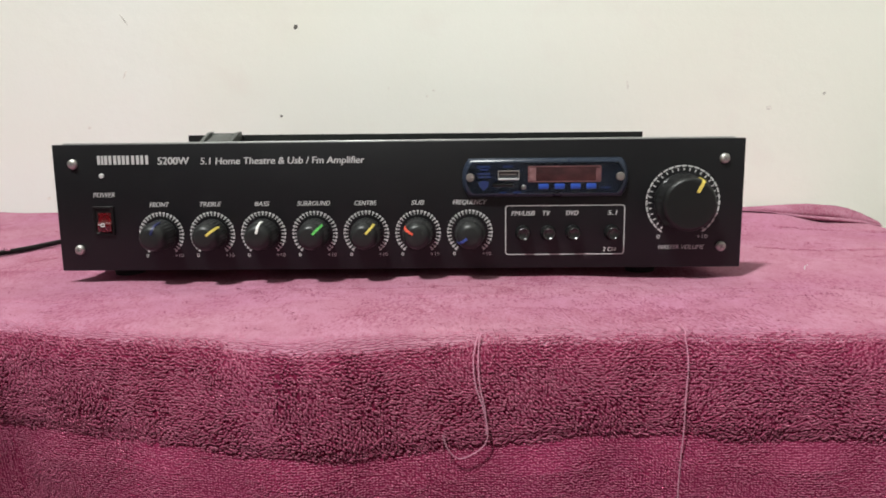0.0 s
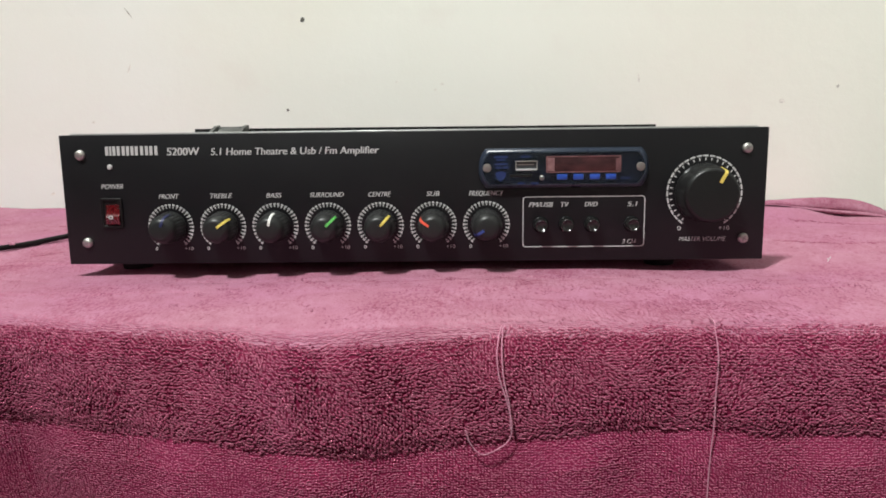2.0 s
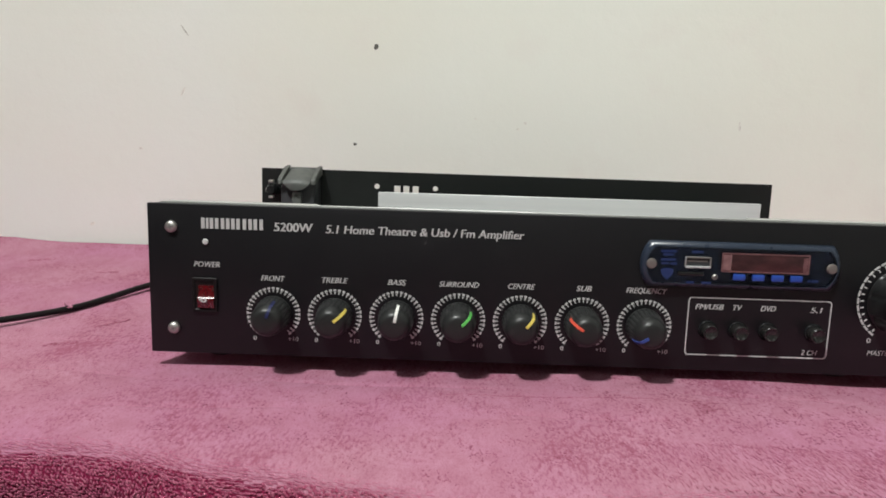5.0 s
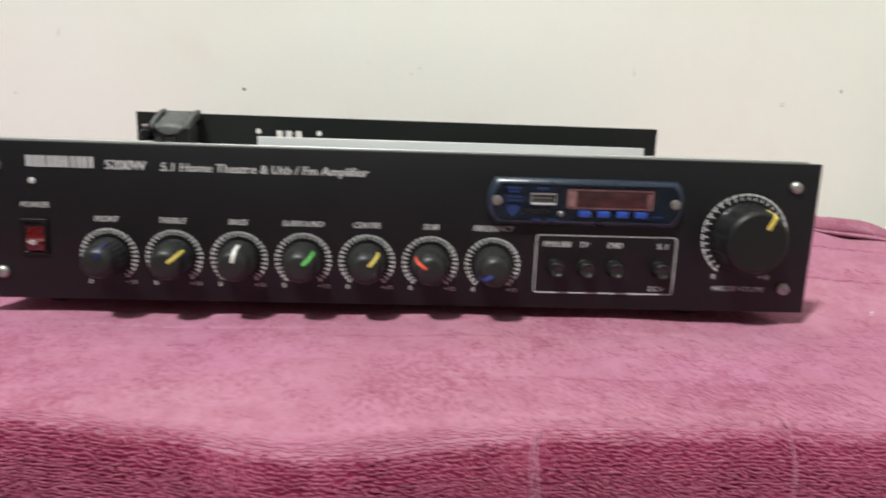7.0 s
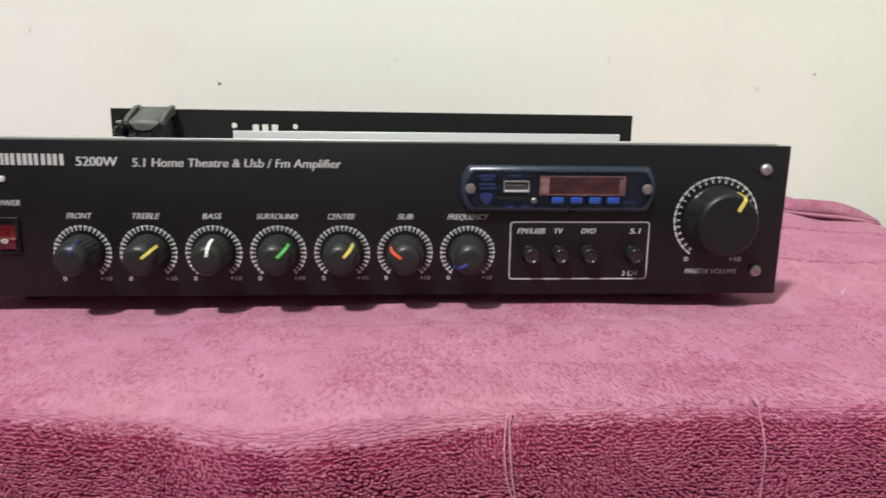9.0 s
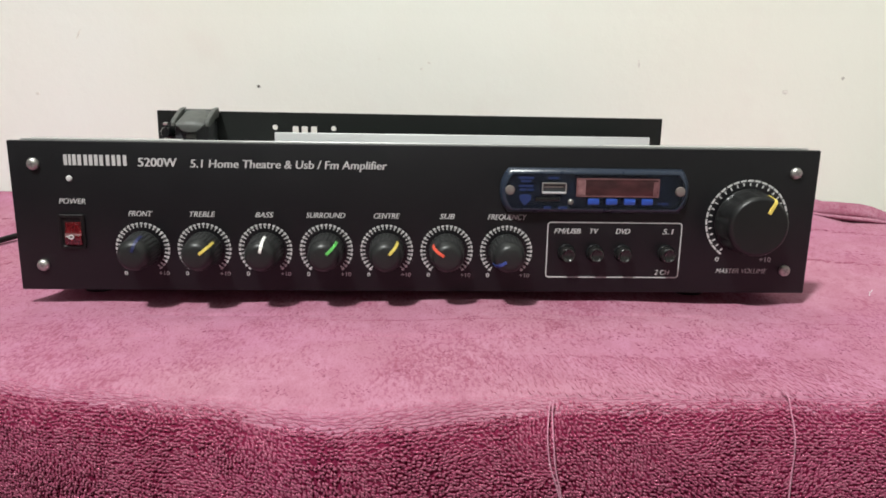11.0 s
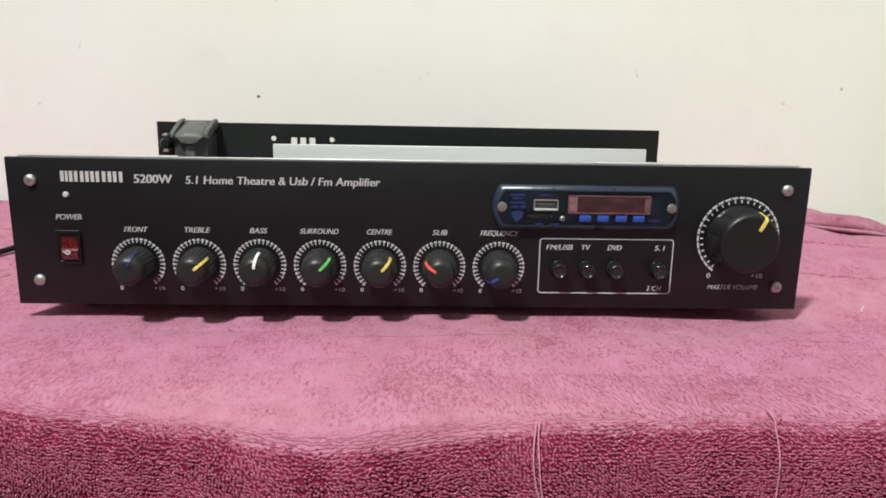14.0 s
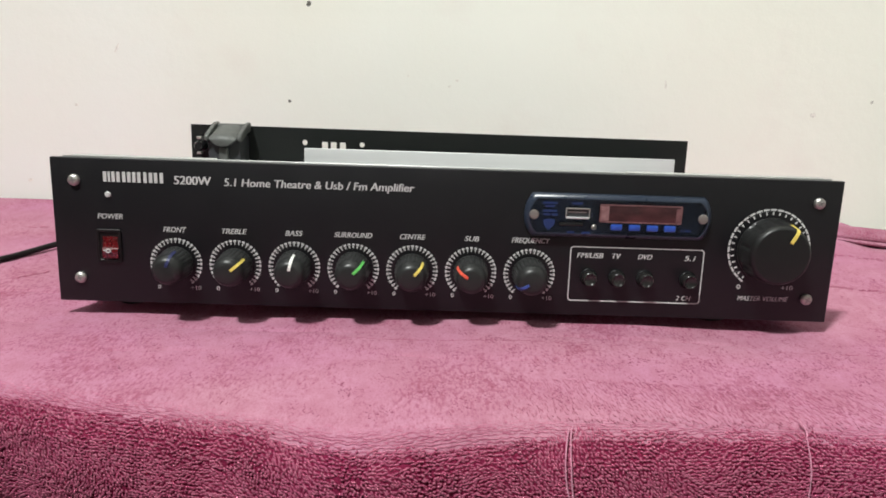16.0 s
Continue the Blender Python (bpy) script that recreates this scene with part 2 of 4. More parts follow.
    m["film_pale"] = n.mat
    n = Nodes("window_edge", (0.27, 0.13, 0.14), 0.35)
    n.color(n.ramp(n.noise(300, 3), [(0.35, (0.12, 0.05, 0.055)), (0.7, (0.20, 0.095, 0.10))]))
    m["film"] = n.mat
    n = Nodes("worn_wood", (0.34, 0.22, 0.12), 0.65)
    n.color(n.ramp(n.noise(30, 5, (4, 4, 0.3)), [(0.3, (0.15, 0.092, 0.044)), (0.7, (0.29, 0.19, 0.10))]))
    n.bump((n.noise(200, 3, (4, 4, 0.2)), 0.3, 0.001))
    m["wood"] = n.mat
    n = Nodes("pale_wood_edge", (0.55, 0.42, 0.27), 0.7)
    n.color(n.ramp(n.noise(60, 4, (3, 3, 0.5)), [(0.36, (0.15, 0.105, 0.060)), (0.48, (0.36, 0.27, 0.165)), (0.72, (0.50, 0.39, 0.25))]))
    m["pale_wood"] = n.mat
    return m


M = make_materials()


# ---- builders ----
def finish(name, bm, material, smooth=40):
    me = bpy.data.meshes.new(name)
    bmesh.ops.recalc_face_normals(bm, faces=bm.faces)
    for f in bm.faces:
        f.smooth = smooth > 0
    bm.to_mesh(me)
    bm.free()
    if smooth:
        me.set_sharp_from_angle(angle=radians(smooth))
    me.materials.append(M[material] if isinstance(material, str) else material)
    return me


def part(name, bm, material, parent, label="", smooth=40):
    """A bmesh (or mesh) as one mesh object under a thing or a part."""
    me = bm if isinstance(bm, bpy.types.Mesh) else finish(name, bm, material, smooth)
    if isinstance(bm, bpy.types.Mesh) and not me.materials:
        me.materials.append(M[material])
    ob = new(name, me)
    ob.parent = parent
    return tagged(ob, label)


def box(x0, x1, y0, y1, z0, z1, bevel=0.0, segments=2, bm=None):
    bm = bm or bmesh.new()
    made = bmesh.ops.create_cube(bm, size=1)["verts"]
    for v in made:
        v.co = Vector((x0 + (v.co.x + 0.5) * (x1 - x0), y0 + (v.co.y + 0.5) * (y1 - y0), z0 + (v.co.z + 0.5) * (z1 - z0)))
    if bevel:
        edges = list({e for v in made for e in v.link_edges})
        bmesh.ops.bevel(bm, geom=edges, offset=bevel, segments=segments, affect="EDGES", profile=0.5)
    return bm


def lathe(profile, segments=40, centre=(0, 0, 0), flute=None, bm=None):
    """Turns (radius, y) pairs round the y axis. flute(angle, ring) changes the radius."""
    bm = bm or bmesh.new()
    cx, cy, cz = centre
    rings = []
    for k, (r, y) in enumerate(profile):
        if r < 1e-6:
            rings.append([bm.verts.new((cx, cy + y, cz))])
            continue
        ring = []
        for i in range(segments):
            a = 2 * math.pi * i / segments
            q = r + (flute(a, k) if flute else 0)
            ring.append(bm.verts.new((cx + q * math.sin(a), cy + y, cz + q * math.cos(a))))
        rings.append(ring)
    for a, b in zip(rings, rings[1:]):
        n = max(len(a), len(b))
        for i in range(n):
            j = (i + 1) % n
            if len(a) == 1:
                bm.faces.new((a[0], b[i], b[j]))
            elif len(b) == 1:
                bm.faces.new((a[i], a[j], b[0]))
            else:
                bm.faces.new((a[i], a[j], b[j], b[i]))
    if len(rings[0]) > 1:
        bm.faces.new(rings[0])
    if len(rings[-1]) > 1:
        bm.faces.new(rings[-1])
    return bm


def prism(outline, y0, y1, bm=None):
    """A flat outline of (x, z) pairs made thick between y0 and y1."""
    bm = bm or bmesh.new()
    a = [bm.verts.new((x, y0, z)) for x, z in outline]
    b = [bm.verts.new((x, y1, z)) for x, z in outline]
    n = len(outline)
    bm.faces.new(a)
    bm.faces.new(b)
    for i in range(n):
        bm.faces.new((a[i], a[(i + 1) % n], b[(i + 1) % n], b[i]))
    return bm


def rounded(x0, x1, z0, z1, r, steps=6):
    out = []
    for cx, cz, a0 in ((x1 - r, z1 - r, 0), (x0 + r, z1 - r, 90), (x0 + r, z0 + r, 180), (x1 - r, z0 + r, 270)):
        for k in range(steps + 1):
            a = radians(a0 + 90 * k / steps)
            out.append((cx + r * math.cos(a), cz + r * math.sin(a)))
    return out


def tube(points, radius, sides=8, bm=None):
    """A tube along a smooth line through the points."""
    bm = bm or bmesh.new()
    pts = [Vector(p) for p in points]
    fine = []
    for i in range(len(pts) - 1):
        p0, p1, p2, p3 = pts[max(i - 1, 0)], pts[i], pts[i + 1], pts[min(i + 2, len(pts) - 1)]
        for k in range(5):
            t = k / 5
            fine.append(0.5 * (2 * p1 + (p2 - p0) * t + (2 * p0 - 5 * p1 + 4 * p2 - p3) * t * t + (3 * p1 - p0 - 3 * p2 + p3) * t ** 3))
    fine.append(pts[-1])
    rings = []
    for i, p in enumerate(fine):
        d = (fine[min(i + 1, len(fine) - 1)] - fine[max(i - 1, 0)]).normalized()
        s = d.cross(Vector((0.12, 0.3, 1))).normalized()
        u = s.cross(d)
        rings.append([bm.verts.new(p + radius * (math.cos(2 * math.pi * k / sides) * s + math.sin(2 * math.pi * k / sides) * u)) for k in range(sides)])
    for a, b in zip(rings, rings[1:]):
        for k in range(sides):
            bm.faces.new((a[k], a[(k + 1) % sides], b[(k + 1) % sides], b[k]))
    bm.faces.new(rings[0])
    bm.faces.new(rings[-1])
    return bm


def filled_curve(splines, y0, y1, name):
    """Closed outlines of (x, z) as a plate with holes, thick from y0 to y1."""
    cu = bpy.data.curves.new(name, "CURVE")
    cu.dimensions, cu.fill_mode, cu.extrude = "2D", "BOTH", abs(y1 - y0) / 2
    for line in splines:
        s = cu.splines.new("POLY")
        s.points.add(len(line) - 1)
        for p, (x, z) in zip(s.points, line):
            p.co = (x, z, 0, 1)
        s.use_cyclic_u = True
    return curve_mesh(cu, name, (y0 + y1) / 2)


def curve_mesh(cu, name, y):
    ob = new(name, cu)
    me = bpy.data.meshes.new_from_object(ob.evaluated_get(bpy.context.evaluated_depsgraph_get()))
    bpy.data.objects.remove(ob)
    bpy.data.curves.remove(cu)
    me.transform(pose(0, y, 0, 90, 0, 0))
    me.name = name
    return me


def words(body, parent, x0, x1, base, cap, lean=0.0, bold=0.0, material="print", y=-0.0003):
    """Printed words from x0 to x1 that stand on base, with capitals of height cap; bold widens the strokes."""
    cu = bpy.data.curves.new("lettering", "FONT")
    cu.body, cu.size, cu.shear, cu.resolution_u = body, 1.0, lean, 4
    ob = new("lettering", cu)
    bpy.context.view_layer.update()
    flat = bpy.data.meshes.new_from_object(ob.evaluated_get(bpy.context.evaluated_depsgraph_get()))
    bpy.data.objects.remove(ob)
    bpy.data.curves.remove(cu)
    co = [v.co.copy() for v in flat.vertices]
    low, high = min(c.x for c in co), max(c.x for c in co)
    sx, sz, wide = (x1 - x0) / (high - low), cap / 0.70, bold * cap / 0.70
    verts, faces = [], []
    for k, d in enumerate((-wide, 0.0, wide) if bold else (0.0,)):
        faces += [[i + len(verts) for i in p.vertices] for p in flat.polygons]
        verts += [(x0 + d + (c.x - low) * sx, y - 0.00002 * k, base + c.y * sz) for c in co]
    me = bpy.data.meshes.new("lettering")
    me.from_pydata(verts, [], faces)
    bpy.data.meshes.remove(flat)
    me.materials.append(M[material])
    ob = new("lettering", me)
    ob.parent = parent
    return ob


def thing(name, label, category, at=(0, 0, 0), group="", kind=""):
    ob = new(name)
    ob.empty_display_size = 0.05
    ob.location = at
    return tagged(ob, label, category, group, kind)


# ---- room ----
def room():
    def slab(name, x0, x1, y0, y1, z0, z1, material, label, category):
        me = finish(name, box(x0, x1, y0, y1, z0, z1), material, 0)
        return tagged(new(name, me), label, category, kind="structure")

    back = slab("wall_north", -3.0, 2.2, 0.374, 0.474, 0.0, 3.6, "wall", "off-white limewashed wall with stains and small chips", "wall")
    # added walls and ceiling out of view, dark so that shadows stay deep
    slab("wall_south", -3.0, 2.2, -4.1, -4.0, 0.0, 3.6, "wall_low_bounce", "unseen plain grey wall, dark to limit bounce light", "wall")
    slab("wall_west", -3.1, -3.0, -4.1, 0.474, 0.0, 3.6, "wall_low_bounce", "unseen plain grey wall, dark to limit bounce light", "wall")
    slab("wall_east", 2.2, 2.3, -4.1, 0.474, 0.0, 3.6, "wall_low_bounce", "unseen plain grey wall, dark to limit bounce light", "wall")
    slab("floor", -3.1, 2.3, -4.1, 0.474, -0.1, 0.0, "floor", "grey cement floor", "floor")
    slab("ceiling", -3.1, 2.3, -4.1, 0.474, 3.6, 3.7, "ceiling", "unseen plain grey ceiling, dark to limit bounce light", "ceiling")
    return back


def wall_marks(wall):
    rng = random.Random(5)
    # x, z, width, height, lean in degrees, kind
    marks = [(-0.1374, 0.955, 0.0048, 0.0052, 0, "mark_dark"), (-0.1571, 0.8605, 0.0032, 0.0034, 0, "mark_dark"),
             (-0.328, 0.907, 0.0022, 0.0095, -25, "mark_faint"), (-0.325, 0.966, 0.0016, 0.0150, 35, "mark_grey"),
             (-0.372, 0.850, 0.0040, 0.0030, 0, "mark_faint"), (0.432, 0.878, 0.0034, 0.0034, 0, "mark_grey"),
             (0.374, 0.863, 0.0070, 0.0050, 0, "mark_faint"), (0.004, 0.880, 0.0036, 0.0026, 0, "mark_faint"),
             (0.221, 0.889, 0.0024, 0.0090, 4, "mark_faint"), (-0.038, 0.889, 0.0026, 0.0020, 0, "mark_faint"),
             (0.011, 0.886, 0.0040, 0.0024, 0, "mark_faint"), (-0.425, 0.772, 0.0060, 0.0030, 20, "mark_faint")]
    for x, z, w, h, lean, kind in marks:
        out = []
        for k in range(14):
            a = 2 * math.pi * k / 14
            r = 0.5 * rng.uniform(0.72, 1.15)
            px, pz = w * r * math.cos(a), h * r * math.sin(a)
            c, s = math.cos(radians(lean)), math.sin(radians(lean))
            out.append((x + c * px - s * pz, z + s * px + c * pz))
        part("chip", prism(out, 0.37375, 0.3752), kind, wall, smooth=0)


# ---- table and towel ----
TOP = 0.756
FRONT, RIGHT, LEFT, BACK = -0.146, 0.440, -0.640, 0.366


def table():
    t = thing("table", "wooden table hidden under a pink towel", "table", (-0.1, 0.11, 0))
    t.matrix_world = pose(0, 0, 0)
    part("tabletop", box(LEFT + 0.02, RIGHT - 0.02, -0.092, BACK - 0.006, 0.715, 0.744, 0.003), "wood", t)
    for x in (LEFT + 0.06, RIGHT - 0.10):
        for y in (-0.085, BACK - 0.08):
            part("leg", box(x, x + 0.045, y, y + 0.045, 0.0, 0.715, 0.003), "wood", t)


def waves(x, y):
    """Low swells of the cloth."""
    return (0.0011 * np.sin(9.0 * x + 1.3) * np.cos(7.0 * y + 0.4) + 0.0007 * np.sin(23.0 * x - 11.0 * y + 0.7) + 0.0005 * np.sin(41.0 * y + 9.0 * x)
            + 0.0004 * np.sin(67.0 * x + 31.0 * y) - creases(x, y) - pressed(x, y))


def pressed(x, y):
    """How far the amplifier's weight sinks the cloth."""
    soft = lambda d: 1 / (1 + np.exp(-d / 0.006))
    return 0.0022 * soft(0.235 - np.abs(x)) * soft(y + 0.028) * soft(0.29 - y)


def creases(x, y):
    """Narrow pressed folds that run along the table."""
    out = 0
    for y0, lean, wob, f in ((-0.060, 0.010, 0.003, 21.0), (-0.021, -0.012, 0.002, 33.0), (0.042, 0.02, 0.003, 17.0), (0.098, -0.03, 0.004, 12.0), (0.165, 0.015, 0.003, 19.0), (0.235, 0.01, 0.004, 14.0)):
        line = y0 + lean * x + wob * np.sin(f * x + 40 * y0)
        out = out + 0.0009 * np.exp(-(((y - line) / 0.0016) ** 2)) * (0.55 + 0.45 * np.sin(31 * x + 90 * y0)) - 0.0003 * np.exp(-(((y - line - 0.006) / 0.004) ** 2))
    return out


def ripple(x, z):
    """How far the hanging front swells towards the room."""
    return 0.0018 * np.sin(29.0 * x + 2.0 + 6.0 * z) + 0.0010 * np.sin(57.0 * x - 20.0 * z)


def hem(x):
    """Height of the upper layer's lower edge."""
    return 0.7092 + 0.0024 * np.exp(-(((x - 0.11) / 0.05) ** 2)) - 0.0014 * np.exp(-(((x + 0.07) / 0.05) ** 2)) + 0.0007 * np.sin(61.0 * x) + 0.0004 * np.sin(143.0 * x) - 0.0175 * lean(x) - 0.0034 * np.exp(-(((x - 0.01) / 0.035) ** 2)) - 0.005 * np.clip((-0.23 - x) / 0.05, 0, 1)


def front_line(x):
    """Where the towel's front edge lies along x."""
    return -0.133 - 0.018 * np.exp(-(((x + 0.03) / 0.05) ** 2)) + 0.27 * np.clip(-0.10 - x, 0, 0.09)


def lean(x):
    """How steeply the hanging front tucks in under the edge."""
    return 0.20 * np.clip((-0.09 - x) / 0.09, 0, 1)


BEND = 0.013
ARC = BEND * math.pi / 2


def drape(x, s, lift=0.0, inset=0.0):
    """The cloth at x; s is the length along it from the back: over the top, round the front edge, and down."""
    flat = front_line(x) + inset + BEND
    run = BACK - flat
    over = np.clip(s - run, 0, ARC)
    down = np.maximum(s - run - ARC, 0)
    a = over / BEND
    y = np.where(s < run, BACK - s, flat - BEND * np.sin(a))
    z = TOP + lift - BEND * (1 - np.cos(a)) - down
    k = np.clip(1 - over / ARC, 0, 1)
    y = y - (1 - k) * (ripple(x, z) + 0.011 * (1 - np.exp(-np.maximum(s - run - 0.45 * ARC, 0) / 0.018)))
    y = y + lean(x) * down
    z = z + waves(x, y) * (0.35 + 0.65 * k)
    # the upper layer tucks in at its hem, the lower one swells out below it
    y = y + ((-0.0022 + 0.0016 * np.sin(105.0 * x + 2.4) + 0.0010 * np.sin(61.0 * x + 9.0 * z)) * np.clip((hem(x) - z) / 0.016, 0, 1) if inset else 0.0007 * np.clip((hem(x) + 0.005 - z) / 0.005, 0, 1))
    # the cloth rides up a little along the wall
    z = z + ((0.0050 + 0.0050 * np.clip((-0.42 - x) / 0.05, 0, 1)) * np.exp(-(((y - 0.312) / 0.026) ** 2)) - 0.004 * np.clip((y - 0.33) / 0.036, 0, 1)) * np.clip((-x - 0.1) / 0.2, 0, 1)
    # cloth bunched up under the folded layer
    step = lambda v: np.clip(v, 0, 1) ** 2 * (3 - 2 * np.clip(v, 0, 1))
    z = z + 0.0110 * step((0.380 - x) / 0.055) * step((x - 0.214) / 0.03) * step((y - 0.170) / 0.055) * step((0.305 - y) / 0.05)
    # the side that hangs over the table's end
    past = np.clip(x - (RIGHT - 0.03), 0, None)
    b = np.clip(past / 0.03, 0, math.pi / 2)
    xx = np.where(past > 0, RIGHT - 0.03 + 0.03 * np.sin(b), x)
    z = z - 0.03 * (1 - np.cos(b)) - np.maximum(past - 0.03 * math.pi / 2, 0)
    # towards the far end the cloth sinks a little
    z = z - 0.002 * np.clip((x - 0.36) / 0.06, 0, 1) ** 2 * np.clip((y - 0.1) / 0.25, 0, 1)
    return np.stack([xx, y, z], -1)


def grid_mesh(name, points, material, thick=0.0):
    """A sheet from an array of points (rows, columns, 3), with an underside if thick."""
    r, c = points.shape[:2]
    verts = points.reshape(-1, 3)
    i = np.arange(r * c).reshape(r, c)
    quads = np.stack([i[:-1, :-1], i[:-1, 1:], i[1:, 1:], i[1:, :-1]], -1).reshape(-1, 4)
    if thick:
        du, dv = np.gradient(points, axis=0), np.gradient(points, axis=1)
        n = np.cross(dv, du)
        n /= np.linalg.norm(n, axis=-1, keepdims=True)
        if n[r // 4, c // 2, 2] < 0:
            n = -n
        under = (points - thick * n).reshape(-1, 3)
        rim = np.concatenate([i[0], i[1:, -1], i[-1, -2::-1], i[-2:0:-1, 0]])
        nxt = np.roll(rim, -1)
        m = r * c
        quads = np.concatenate([quads, quads[:, ::-1] + m, np.stack([rim, nxt, nxt + m, rim + m], -1)])
        verts = np.concatenate([verts, under])
    me = bpy.data.meshes.new(name)
    me.from_pydata(verts.tolist(), [], quads.tolist())
    me.materials.append(M[material])
    me.polygons.foreach_set("use_smooth", np.ones(len(me.polygons), bool))
    me.update()
    return me


def pile(name, base, normal, along, length, height, thick, material, rng, sides=5):
    """Many small plump loops of yarn; base, normal and along are arrays of points and directions."""
    n = len(base)
    side = np.cross(normal, along)
    shape = [(-0.50, -0.25, 0.45), (-0.36, 0.55, 0.92), (0.02, 1.0, 1.08), (0.37, 0.50, 0.90), (0.50, -0.25, 0.45)]
    ln, ht = length * rng.uniform(0.7, 1.25, (n, 1)), height * rng.uniform(0.65, 1.3, (n, 1))
    wd = thick * rng.uniform(0.80, 1.2, (n, 1))
    sway, skew = rng.uniform(-0.16, 0.16, (n, 1)), rng.uniform(-0.12, 0.12, (n, 1))
    rings = []
    for k, (f, h, w) in enumerate(shape):
        p = base + along * ((f + skew * max(h, 0)) * ln) + normal * (h * ht) + side * (sway * ln * max(h, 0))
        for a in [0.5 + 2 * math.pi * j / sides for j in range(sides)]:
            rings.append(p + w * wd * (math.cos(a) * side + math.sin(a) * normal))
    verts = np.stack(rings, 1).reshape(-1, 3)
    quads = []
    for k in range(len(shape) - 1):
        for j in range(sides):
            nxt = (j + 1) % sides
            quads.append((sides * k + j, sides * k + nxt, sides * k + sides + nxt, sides * k + sides + j))
    faces = (np.array(quads)[None] + len(shape) * sides * np.arange(n)[:, None, None]).reshape(-1, 4)
    me = bpy.data.meshes.new(name)
    me.vertices.add(len(verts))
    me.vertices.foreach_set("co", verts.astype(np.float32).ravel())
    me.loops.add(faces.size)
    me.loops.foreach_set("vertex_index", faces.astype(np.int32).ravel())
    me.polygons.add(len(faces))
    me.polygons.foreach_set("loop_start", np.arange(0, faces.size, 4, dtype=np.int32))
    me.polygons.foreach_set("use_smooth", np.ones(len(faces), bool))
    me.update(calc_edges=True)
    me.validate()
    me.materials.append(M[material])
    return me


def frame_of(fun, x, s):
    """Point, normal and the two directions of a sheet."""
    e = 0.0004
    p = fun(x, s)
    a, b = fun(x + e, s) - p, fun(x, s + e) - p
    a /= np.linalg.norm(a, axis=-1, keepdims=True)
    b /= np.linalg.norm(b, axis=-1, keepdims=True)
    n = np.cross(b, a)
    n /= np.linalg.norm(n, axis=-1, keepdims=True)
    return p, n, a, b


def loops_on(fun, xs, ss, spread, rng, turn, swirl=0.9):
    """Loop seats in rows, with their directions: turn is the spread of their heading."""
    x, s = np.meshgrid(xs, ss)
    x, s = x.ravel(), s.ravel()
    x = x + rng.normal(0, spread, x.shape)
    s = s + rng.normal(0, spread, s.shape)
    p, n, a, b = frame_of(fun, x, s)
    head = swirl * (0.15 + 0.50 * np.sin(14.0 * x + 1.4 * np.sin(45.0 * s)) + 0.55 * np.sin(52.0 * x - 95.0 * s + 0.5) + 0.35 * np.sin(120.0 * x + 160.0 * s) + 0.9 * np.clip(-(x + 0.07) / 0.08, 0, 1)) + rng.normal(0, turn, x.shape)
    d = np.cos(head)[:, None] * a + np.sin(head)[:, None] * b
    return x, s, p, n, d


